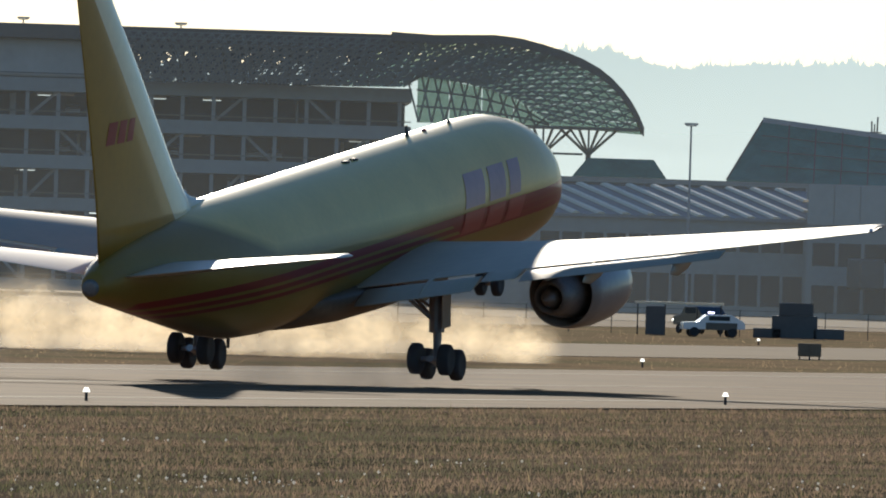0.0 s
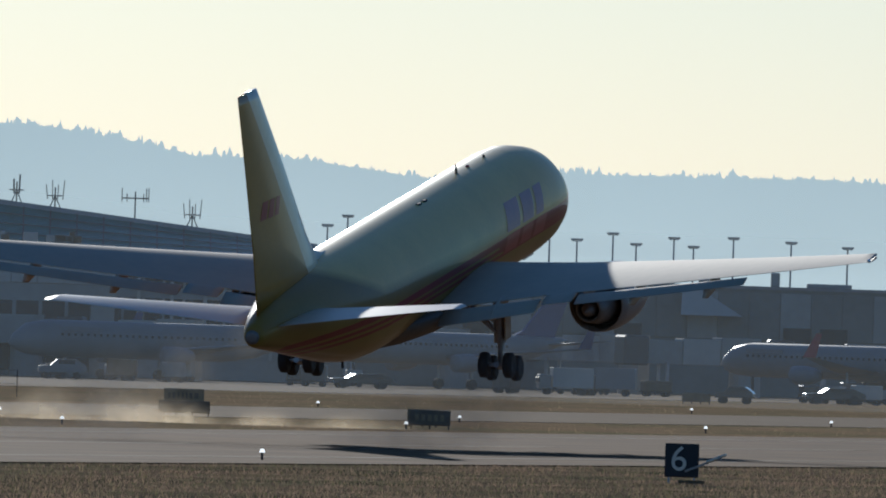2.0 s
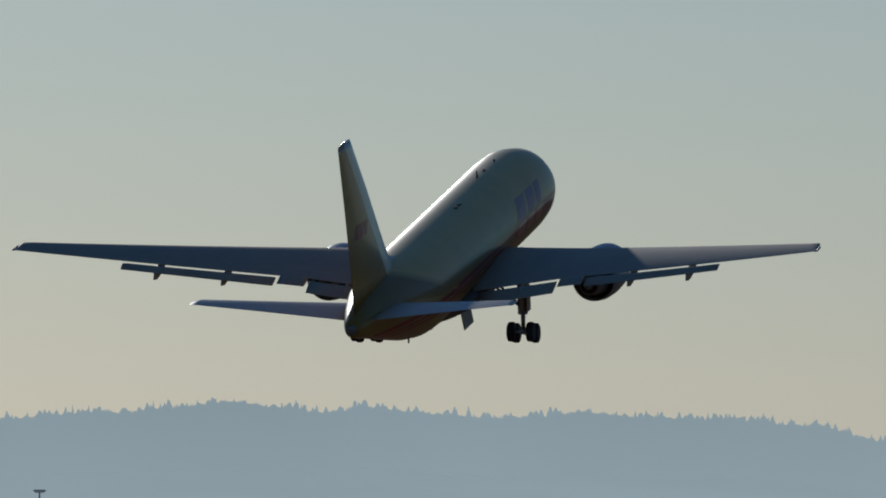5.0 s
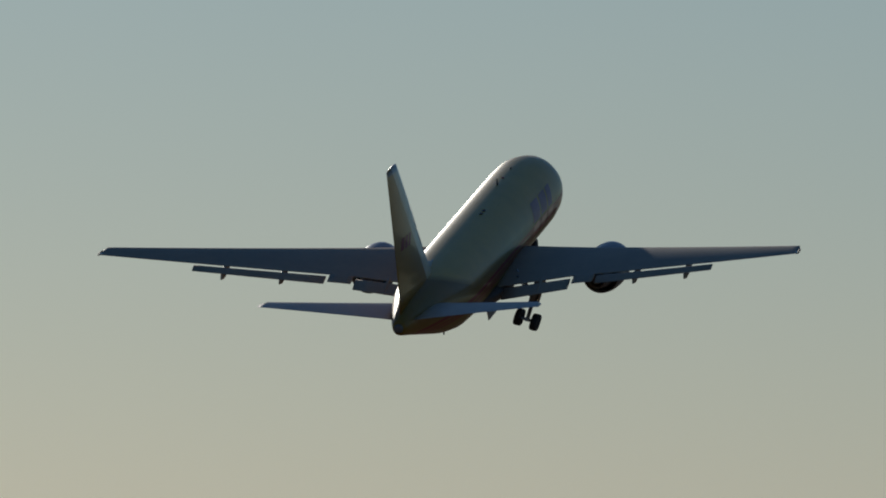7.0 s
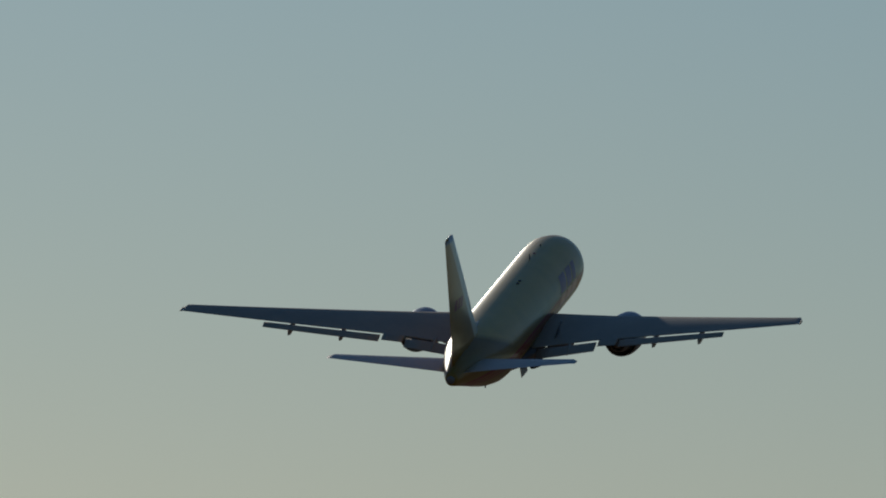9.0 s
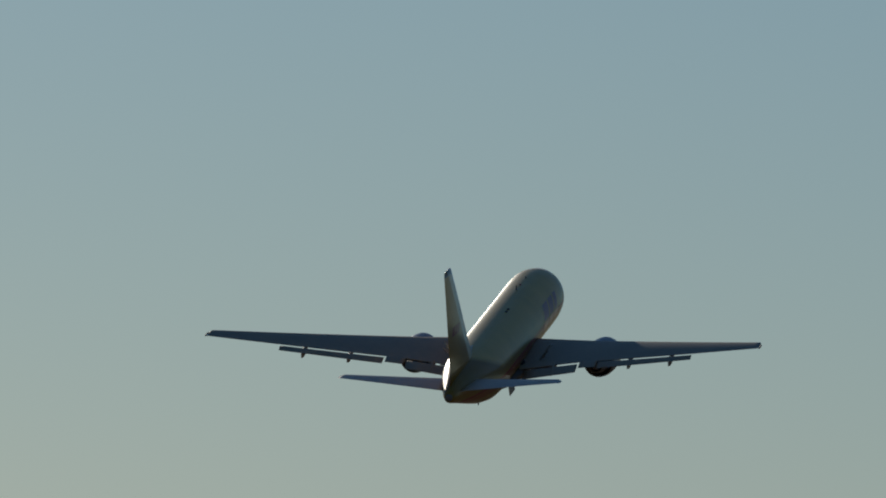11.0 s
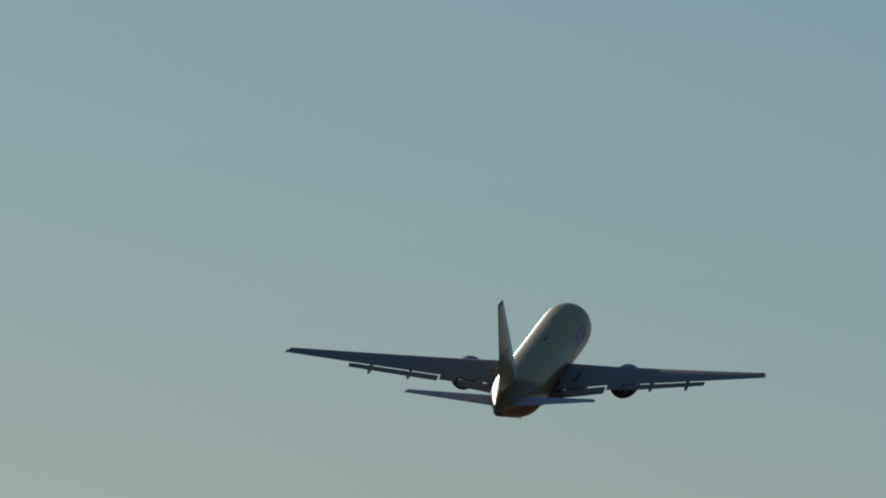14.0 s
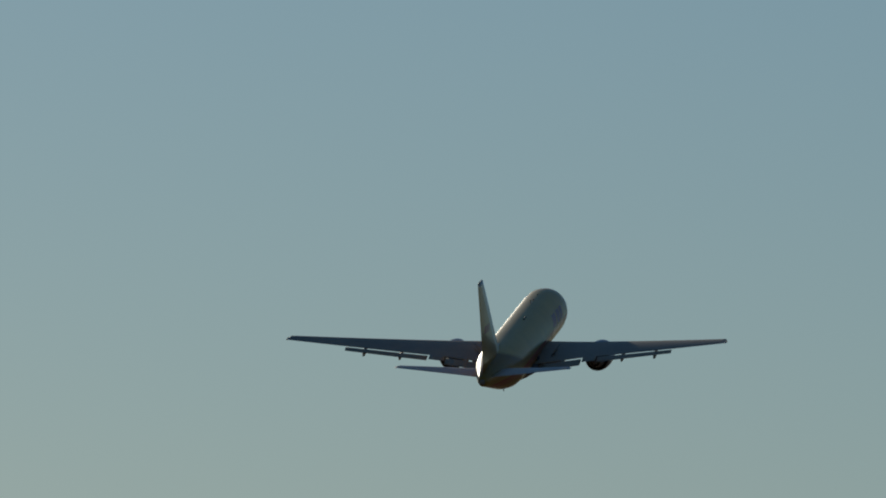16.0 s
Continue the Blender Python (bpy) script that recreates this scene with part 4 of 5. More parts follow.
part("roof_back", loft([[(-27.6, 9.4, 20.6), (-27.6, 20, 14), (-27.6, 9.4, 14)], [(30.4, 9.4, 14.2), (30.4, 20, 12), (30.4, 9.4, 12)]]), ROOFING, green)
wall_with_windows(green, -30.5, 30.4, 0.6, 0, 13.3, ((9.8, 12.6), (5.2, 8.6)), 2.2, PRECAST)
for i in range(8):
    bm = bmesh.new()
    box(bm, 4 + i * 3.6, 0.2, 8.0, 0.35, 0.5, 11.5)
    part("column", bm, PANEL, green)

# -- flat-roofed far concourse
far = thing("flat_roof_concourse", "long grey flat-roofed airport concourse", "building", facing(14.5, 1900), kind="structure")
wall_with_windows(far, -32, 33.4, 0, 0, 11.9, ((3.4, 5.2),), 3.4, FARWALL)
for i in range(19):
    bm = bmesh.new()
    box(bm, -32 + 3.44 * (i + 0.5), -0.15, 8.9, 3.36, 0.3, 5.2)
    part("panel", bev(bm, 0.03), FARWALL if i % 3 else PRECAST, far)
bm = bmesh.new()
box(bm, 0.7, 6, 12.05, 65.8, 12.6, 0.35)
part("roof_edge", bm, ROOFING, far)
for px, w, h in ((-22, 4, 1.1), (-8, 2.5, 0.8), (12, 3, 0.6), (19, 1, 1.6), (25, 5, 0.5)):
    bm = bmesh.new()
    box(bm, px, 5, 12.2 + h / 2, w, 3, h)
    part("roof_unit", bev(bm, 0.1), PRECAST, far)
# bright triangles: their sunlight is put into the awnings' pale colour
part("sloped_awning", loft([[(8.6, -3.5, 8.8), (15.4, -3.5, 8.8), (15.4, -0.3, 8.8), (8.6, -0.3, 8.8)], [(8.7, -1.2, 11.8), (10.6, -1.2, 11.8), (10.6, -0.4, 11.8), (8.7, -0.4, 11.8)]]), PANEL, far, "sloping awning in a pale colour standing for sunlight")
part("sloped_awning", loft([[(-15.4, -2.5, 9.2), (-12.2, -2.5, 9.2), (-12.2, -0.35, 9.2), (-15.4, -0.35, 9.2)], [(-15.3, -1.0, 11.6), (-14.6, -1.0, 11.6), (-14.6, -0.4, 11.6), (-15.3, -0.4, 11.6)]]), PANEL, far, "sloping awning in a pale colour standing for sunlight")
bm = bmesh.new()
box(bm, 2.4, -0.35, 9.9, 1.9, 0.2, 1.9)
part("opening", bm, WINDOW, far)
for px in (2.8, 21.5, 25.6, -14, -24):
    bm = bmesh.new()
    box(bm, px, -0.35, 6.4, 3.0, 0.3, 2.6)
    part("opening", bm, WINDOW, far)

# -- jet bridges
def jet_bridge(az, d, turn, length):
    b = thing("jet_bridge", "grey enclosed jet bridge on a wheeled leg", "jet bridge", facing(az, d, 0, turn), "jet bridges along the concourse")
    for k in range(3):
        bm = bmesh.new()
        box(bm, length * (k - 1) / 3, 0, 4.6 + 0.12 * k, length / 3 - 0.05, 2.6 + 0.25 * k, 2.6 + 0.2 * k)
        part("tunnel", bev(bm, 0.06), PANEL if k == 1 else PRECAST, b)
    bm = bmesh.new()
    rod(bm, (length * 0.42, 0, 0), (length * 0.42, 0, 6.3), 1.7, n=16)
    part("rotunda", bm, PRECAST, b)
    bm = bmesh.new()
    box(bm, -length * 0.58, 0, 4.7, 2.8, 3.4, 3.2)
    part("cab", bev(bm, 0.2), DUSKY, b)
    for s in (-1, 1):
        bm = bmesh.new()
        box(bm, -length * 0.3, s * 1.4, 1.9, 0.3, 0.3, 3.4)
        part("leg", bm, STEEL, b)
        bm = bmesh.new()
        wheel_mesh(bm, 0, 0, 0, 0.5, 0.4)
        bmesh.ops.rotate(bm, verts=bm.verts[:], matrix=Matrix.Rotation(math.pi / 2, 3, "Z"))
        bmesh.ops.translate(bm, verts=bm.verts[:], vec=(-length * 0.3, s * 1.4, 0.5))
        part("wheel", bm, RUBBER, b)
    return b


for az, d, turn, ln in ((16.62, 1770, 25, 16), (16.05, 1764, -8, 12), (15.2, 1830, 12, 16), (14.55, 1850, -30, 14), (14.18, 1840, 20, 13), (13.6, 1850, 5, 17), (13.05, 1790, -8, 18), (12.95, 1800, 6, 14)):
    jet_bridge(az, d, turn, ln)


# -- parked airliners
def airliner(az, d, turn, length, tail_material, label, top=5.9, tail_top=12.2):
    """A parked twin jet; its nose points along the thing's -x."""
    r = 1.95 * length / 39
    zc = top - r
    a = thing("airliner", label, "airplane", facing(az, d, 0, turn), "airliners parked at the gates")
    L = length
    prof = [(0, 0.05, -0.3), (0.02, 0.45, -0.2), (0.06, 0.85, -0.05), (0.12, 1.0, 0), (0.7, 1.0, 0), (0.8, 0.88, 0.12), (0.9, 0.55, 0.42), (0.97, 0.25, 0.66), (1.0, 0.1, 0.72)]
    n = 24
    body = part("fuselage", loft([[(-L / 2 + L * s, q * r * math.cos(2 * math.pi * k / n), zc + c * r + q * r * math.sin(2 * math.pi * k / n)) for k in range(n)] for s, q, c in prof]), ALLOY, a, smooth=True)
    for k in range(28):
        bm = bmesh.new()
        box(bm, -L / 2 + L * (0.14 + 0.021 * k), -r * 0.985, zc + 0.42, 0.24, 0.1, 0.26)
        part("window", bm, WINDOW, body)
    for side in (-1, 1):
        rs = [[(p[1] * -1 + 0, side * p[0], p[2]) for p in foil(x, 0.06 * L - 0.55 * x + 0.1, 0.06 * L - 0.55 * x - ch, zc - 0.6 * r + 0.1 * x, 0.11)] for x, ch in ((1.2, 7.0 * L / 39), (6, 4.2 * L / 39), (0.42 * L, 1.5))]
        wg = part("wing", loft(rs), BELLY, a, smooth=True)
        xw = -0.06 * L + 0.55 * 0.42 * L
        part("winglet", loft([[(xw + dx, side * (0.42 * L + oy), zc - 0.6 * r + 0.042 * L + z) for dx, oy in ((c0, 0), (c1, 0.0), (c1, 0.1), (c0, 0.1))] for z, c0, c1 in ((0, -0.2, 1.5), (2.5, 1.5, 2.2))]), tail_material, wg)
        part("engine", lathe_x(-0.1 * L, -0.1 * L + 3.6, 1.0, (side * 0.15 * L, zc - 1.45)), BELLY, a, smooth=True)
        rs = [[(-p[1], side * p[0], p[2]) for p in foil(x, -L * 0.38 - 0.6 * x, -L * 0.38 - 0.6 * x - ch, zc + 0.4 * r + 0.1 * x, 0.1)] for x, ch in ((0.3, 3.6 * L / 39), (0.18 * L, 1.4))]
        part("tailplane", loft(rs), ALLOY, a, smooth=True)
        bm = bmesh.new()
        rod(bm, (0.04 * L, side * 2.6, 0), (0.04 * L, side * 2.6, zc - r * 0.5), 0.16)
        mg = part("gear_leg", bm, STEEL, a)
        bm = bmesh.new()
        wheel_mesh(bm, 0, 0, 0.55, 0.55, 0.8)
        bmesh.ops.rotate(bm, verts=bm.verts[:], matrix=Matrix.Rotation(math.pi / 2, 3, "Z"))
        bmesh.ops.translate(bm, verts=bm.verts[:], vec=(0.04 * L, side * 2.6, 0))
        part("wheel", bm, RUBBER, mg)
    bm = bmesh.new()
    rod(bm, (-0.38 * L, 0, 0), (-0.38 * L, 0, zc - r * 0.7), 0.14)
    wheel_mesh(bm, -0.38 * L, 0, 0.4, 0.4, 0.5)
    part("nose_gear", bm, RUBBER, a)
    zf = top - 0.3
    part("tail_fin", loft([[(L / 2 + dx, s * w, z) for dx, s in ((c0, -1), (c1, -1), (c1, 1), (c0, 1))] for z, c0, c1, w in ((zf, -0.24 * L, -0.06 * L, 0.25), (zf + 0.8, -0.185 * L, -0.05 * L, 0.2), (tail_top, -0.035 * L, 0.02 * L, 0.1))]), tail_material, a)
    bm = bmesh.new()
    box(bm, -L / 2 + L * 0.2, -r * 0.93, zc + r * 0.52, 5.0, 0.08, 0.4)
    part("name_bar", bm, BELLY, body, "dim lettering bar")
    return a


def lathe_x(xa, xb, r, at_):
    n = 18
    y0, z0 = at_
    prof = [(0, 0.75), (0.05, 0.95), (0.4, 1.0), (0.75, 0.85), (1.0, 0.55)]
    return loft([[(xa + (xb - xa) * s, y0 + q * r * math.cos(2 * math.pi * k / n), z0 + q * r * math.sin(2 * math.pi * k / n)) for k in range(n)] for s, q in prof])


airliner(15.97, 1752, 35, 38, BLUETAIL, "white airliner with a navy tail parked at a gate", 5.9, 12.4)
airliner(15.02, 1790, 42, 34, BLUETAIL, "white airliner with a dark blue tail at the concourse", 5.9, 11.4)
airliner(13.66, 1790, -40, 36, REDTAIL, "white airliner with a red and navy tail at a gate", 5.9, 11.9)
airliner(12.55, 1760, -50, 29, REDTAIL, "small white airliner with a dark red tail", 4.6, 9.9)
airliner(11.85, 1860, -20, 32, BLUETAIL, "white airliner with winglets parked further off", 4.3, 10.0)

# -- light masts
POLES = [(19.731, 30.4), (19.204, 30.3), (17.489, 20.9), (16.616, 21.2), (15.65, 18.0), (15.55, 18.8), (15.43, 17.6), (15.363, 18.7), (15.209, 17.4), (15.131, 18.4), (15.0, 17.4), (14.904, 18.2),
         (14.794, 17.0), (14.687, 18.0), (14.595, 16.9), (14.475, 17.7), (14.397, 16.6), (14.271, 17.4), (14.205, 16.5), (14.072, 17.6), (13.879, 17.3), (13.69, 16.9), (13.326, 16.2), (13.146, 16.1)]


def mast(az, top):
    front = az == 17.489
    d = 1740 if front else 1930
    s = d / 1900
    top = (top - EYE[2]) * s + EYE[2]
    p = thing("light_mast", "tall galvanised light mast with a ring of floodlights", "light mast", facing(az, d), "apron and car park light masts")
    bm = bmesh.new()
    rod(bm, (0, 0, 0), (0, 0, top - 0.3), 0.16, 0.09, 8)
    part("pole", bm, POLE, p)
    bm = bmesh.new()
    rod(bm, (0, 0, top - 0.36), (0, 0, top - 0.26), 0.55, n=12)
    part("ring", bm, POLE, p)
    for k in range(3):
        bm = bmesh.new()
        box(bm, 0.52 * math.cos(k * 2.1 + 0.5), 0.52 * math.sin(k * 2.1 + 0.5), top - 0.13, 0.48, 0.32, 0.22)
        part("floodlight", bev(bm, 0.03), PANEL, p)


for az, top in POLES:
    mast(az, top)

# -- roof aerials
for az, z0, z1, arms in ((16.472, 17.9, 21.1, 1), (16.343, 17.6, 20.6, 2), (16.075, 16.9, 20.4, 3), (15.883, 16.0, 19.0, 2), (16.877, 19.6, 21.3, 1)):
    a = thing("roof_aerial", "steel roof mast with aerial arms", "aerial", facing(az, 1859), "aerials on the concourse roof")
    bm = bmesh.new()
    rod(bm, (0, 0, z0 - 2.0), (0, 0, z1 - 0.3), 0.09, n=6)
    part("mast", bm, DUSKY, a)
    if arms == 3:
        bm = bmesh.new()
        bars(bm, [((-1.5, 0, z1 - 1.0), (1.5, 0, z1 - 1.0))], 0.07)
        part("crossarm", bm, DUSKY, a)
        for dx, hgt in ((-1.45, 0.9), (-0.9, 0.3), (0.9, 0.3), (1.45, 0.95), (1.2, 0.9)):
            bm = bmesh.new()
            bars(bm, [((dx, 0, z1 - 1.4), (dx, 0, z1 - 0.8 + hgt))], 0.05)
            part("whip", bm, DUSKY, a)
    else:
        for k in range(arms * 2):
            bm = bmesh.new()
            dx = (k - arms + 0.5) * 0.55
            bars(bm, [((dx, 0, z1 - 1.6), (dx * 1.2, 0, z1 + 0.5 * (k % 2)))], 0.09 if arms == 1 else 0.05)
            part("whip", bm, DUSKY, a)
        bm = bmesh.new()
        bars(bm, [((-0.8, 0, z1 - 1.2), (0.8, 0, z1 - 1.2)), ((-0.8, 0, z0), (0, 0, z1 - 1.2)), ((0.8, 0, z0), (0, 0, z1 - 1.2))], 0.06)
        part("stay", bm, DUSKY, a)


# ---- trees behind the apron ----
def crown_mesh(w, h, seed, conical=False):
    """Loose leafy sprays gathered in clumps, with gaps between them."""
    r = np.random.RandomState(seed)
    vs, fs = [], []
    for k in range(46 if not conical else 70):
        u = r.rand()
        if conical:
            c = (1 - u) * w / 2 * r.rand() ** 0.6
            z, s = h * (0.1 + 0.9 * u), 0.3 + 0.8 * (1 - u)
        else:
            z = h * (0.2 + 0.72 * u)
            c = w / 2 * math.sqrt(max(0.04, 1 - (1.9 * u - 0.85) ** 2)) * (0.3 + 0.7 * r.rand())
            s = r.uniform(0.5, 1.15) * w / 8
        a = r.uniform(0, 2 * math.pi)
        centre = np.array((c * math.cos(a), c * math.sin(a), z))
        for _ in range(60):
            d = r.normal(0, 1, 3)
            p = centre + d / np.linalg.norm(d) * s * r.rand() ** 0.4 * np.array((1.15, 1.15, 0.85))
            e1, e2 = r.normal(0, 1, 3), r.normal(0, 1, 3)
            q = 0.24 + 0.2 * r.rand()
            e1, e2 = e1 / np.linalg.norm(e1) * q, e2 / np.linalg.norm(e2) * q * 0.7
            b = len(vs)
            vs += [tuple(p - e1), tuple(p + e2), tuple(p + e1), tuple(p - e2)]
            fs.append((b, b + 1, b + 2, b + 3))
    me = bpy.data.meshes.new("crown")
    me.from_pydata(vs, [], fs)
    me.materials.append(TREE)
    return me


BARK = mat("bark", (0.09, 0.07, 0.05), 0.9, vary=0.3)
rnd = random.Random(11)
crowns = [(crown_mesh(9, 10, 20 + k), 10) for k in range(5)]
cone = (crown_mesh(6.5, 15, 31, True), 15)
TREES = [(13.46, 9.5), (13.38, 10), (13.29, 10.4), (13.131, 12.0), (13.05, 11), (12.943, 13.1), (12.86, 11.5), (12.791, 11.2), (12.7, 12.6), (12.632, 14.2), (12.56, 13.2), (12.47, 11.8), (12.376, 12.5), (12.3, 12.0),
         (12.245, 14.0), (12.18, 12.0), (12.13, 11.5), (12.04, 11.2), (11.96, 10.6), (11.907, 10.9), (11.8, 11.5), (11.66, 10.8), (11.5, 11.4), (11.3, 10.5), (11.1, 11)]
for i, (az, top) in enumerate(TREES + [(13.145, 15.3)]):
    me, h0 = cone if i == len(TREES) else crowns[i % 5]
    s = top / h0 * 1.03
    d = 2500 + rnd.uniform(-25, 25)
    kind = "conifer" if i == len(TREES) else "tree"
    t = thing(kind, "dark green conical conifer in haze" if kind == "conifer" else "dark green leafy tree in a distant row", "tree", facing(az, d, 0, rnd.uniform(0, 360)), "row of trees beyond the apron")
    c = new("crown", me)
    c.parent = t
    c.matrix_basis = Matrix.Diagonal((s * (1 if i == len(TREES) else 1.15), s * (1 if i == len(TREES) else 1.15), s, 1))
    bm = bmesh.new()
    rod(bm, (0, 0, 0), (0, 0, top * 0.6), 0.35, 0.15, 8)
    part("trunk", bm, BARK, t)
    for k in range(4):
        bm = bmesh.new()
        a = k * 1.6
        rod(bm, (0, 0, top * (0.25 + 0.06 * k)), (1.8 * math.cos(a), 1.8 * math.sin(a), top * (0.45 + 0.07 * k)), 0.14, 0.05, 6)
        part("limb", bm, BARK, t)
# low scrub that closes the view between the trees
r = np.random.RandomState(17)
vs, fs = [], []
for k in range(26000):
    q = polar(13.6 - 3.2 * r.rand(), 2560 + r.uniform(-14, 14))
    p = np.array((q.x, q.y, (3.2 + 2.4 * math.sin(q.x * 0.21) + 1.2 * math.sin(q.x * 0.53)) * 1.1 * r.rand() ** 0.7 + 0.3))
    e1, e2 = r.normal(0, 0.32, 3), r.normal(0, 0.32, 3)
    b = len(vs)
    vs += [tuple(p - e1), tuple(p + e2), tuple(p + e1), tuple(p - e2)]
    fs.append((b, b + 1, b + 2, b + 3))
me = bpy.data.meshes.new("scrub")
me.from_pydata(vs, [], fs)
me.materials.append(TREE)
tagged(new("scrub", me), "dense dark scrub below the trees", "shrubs", kind="stuff")

# ---- things on the field ----
def bars_on(owner, x0, x1, y, z0, z1, n, material, seed):
    rnd = random.Random(seed)
    x = x0
    while x < x1 - 0.2:
        w = rnd.uniform(0.12, 0.3)
        bm = bmesh.new()
        box(bm, x + w / 2, y, (z0 + z1) / 2, w, 0.012, z1 - z0)
        part("bar", bm, material, owner)
        x += w + 0.12


def field_sign(az, d, w, h, material, label, marks=None, turn=0):
    s = thing("airfield_sign", label, "sign", facing(az, d, 0, turn), "signs beside the taxiways")
    bm = bmesh.new()
    box(bm, 0, 0, 0.16 + h / 2, w, 0.28, h)
    part("cabinet", bev(bm, 0.03), material, s)
    n = max(2, int(w / 0.8))
    for k in range(n + 1):
        bm = bmesh.new()
        box(bm, -w / 2 + 0.1 + (w - 0.2) * k / n, 0, 0.09, 0.08, 0.2, 0.3)
        part("leg", bm, DARK, s)
    for k in range(n):
        bm = bmesh.new()
        box(bm, -w / 2 + w * (k + 0.5) / n, -0.16, 0.16 + h / 2, w / n - 0.08, 0.03, h - 0.12)
        part("face", bm, material, s)
    if marks:
        bars_on(s, -w / 2 + 0.3, w / 2 - 0.2, -0.185, 0.16 + h * 0.3, 0.16 + h * 0.72, 4, marks, int(d))
    return s


SIGNDARK = mat("sign_dark_back", (0.17, 0.13, 0.085), 0.7, vary=0.25, scale=0.8)
SIGNBROWN = mat("sign_faded_brown", (0.3, 0.22, 0.12), 0.7, vary=0.25, scale=0.8)
field_sign(17.071, 917, 1.25, 0.7, SIGNDARK, "small dark airfield sign seen from behind")
field_sign(15.889, 996, 3.0, 0.72, SIGNDARK, "long dark airfield sign in the grass")
field_sign(15.891, 1150, 2.7, 0.95, SIGNBROWN, "faded brown airfield sign on the verge", SIGNDARK)
field_sign(15.092, 960, 1.7, 0.8, SIGNBROWN, "short brown airfield sign in the grass")
field_sign(15.067, 937, 2.25, 0.85, SIGNDARK, "dark airfield sign beside the runway", SIGNBROWN)
field_sign(13.175, 1054, 2.2, 0.9, SIGNBROWN, "brown airfield sign with worn dark marks", SIGNDARK)
field_sign(12.491, 1236, 2.8, 1.4, SIGNBROWN, "large brown airfield sign by the apron")
field_sign(18.636, 1006, 2.0, 0.75, SIGNDARK, "dark weathered airfield sign in the grass")
field_sign(14.18, 1560, 2.6, 0.8, BROWN, "brown low sign on the apron verge")

# distance marker with its lamp
marker = thing("distance_marker", "black runway distance marker with a pale number 6", "sign", facing(14.221, 606, 0, -4))
bm = bmesh.new()
box(bm, 0, 0, 0.2 + 0.6, 1.2, 0.18, 1.2)
part("board", bev(bm, 0.03), DARK, marker)
fc = bpy.data.curves.new("digit", "FONT")
fc.body, fc.size, fc.align_x, fc.align_y, fc.extrude = "6", 1.25, "CENTER", "CENTER", 0.01
fo = new("digit_curve", fc)
bpy.context.view_layer.update()
me = bpy.data.meshes.new_from_object(fo.evaluated_get(bpy.context.evaluated_depsgraph_get()))
bpy.data.objects.remove(fo)
me.materials.clear()
me.materials.append(WHITE)
dg = new("digit", me)
dg.parent = marker
dg.matrix_basis = pose(-0.1, -0.11, 0.82, 90)
dg["label"] = "pale number 6"
for x in (-0.45, 0.45):
    bm = bmesh.new()
    box(bm, x, 0, 0.12, 0.07, 0.12, 0.3)
    part("leg", bm, STEEL, marker)
bm = bmesh.new()
bars(bm, [((0.15, -0.25, 0.42), (1.45, -1.2, 0.95))], 0.035)
arm = part("lamp_arm", bm, STEEL, marker)
bm = bmesh.new()
box(bm, 1.3, -1.1, 0.92, 0.75, 0.14, 0.1, None)
bmesh.ops.rotate(bm, cent=(1.3, -1.1, 0.92), verts=bm.verts[:], matrix=Matrix.Rotation(radians(-22), 3, "Y"))
part("lamp", bev(bm, 0.03), WHITE, arm, "white lamp housing")
bm = bmesh.new()
box(bm, 0.4, -0.6, 0.05, 0.9, 0.5, 0.12)
part("footing", bm, CONCRETE, marker)


# runway edge lights
def edge_light(x, y):
    e = thing("runway_edge_light", "small white runway edge light on a stake", "light", pose(x, y, 0), "runway edge lights")
    bm = bmesh.new()
    rod(bm, (0, 0, 0), (0, 0, 0.3), 0.05, n=8)
    part("stake", bm, DARK, e)
    bm = bmesh.new()
    rod(bm, (0, 0, 0.28), (0, 0, 0.42), 0.12, 0.06, 10)
    part("lamp", bm, LENSGLOW, e, "white lens")


LENSGLOW = glow("edge_light_lens", (1.0, 0.96, 0.85), 1.5)
for y in range(500, 1300, 66):
    edge_light(26.5, y - 2.0)
for y in range(690, 1500, 66):
    edge_light(-38.5, y + 3.0)
for i, (x, y) in enumerate(((-62, 990), (-66, 1100), (-64, 1210), (-116, 1260), (-118, 1370), (-115, 1150), (-64, 900), (-117, 1030))):
    edge_light(x, y)


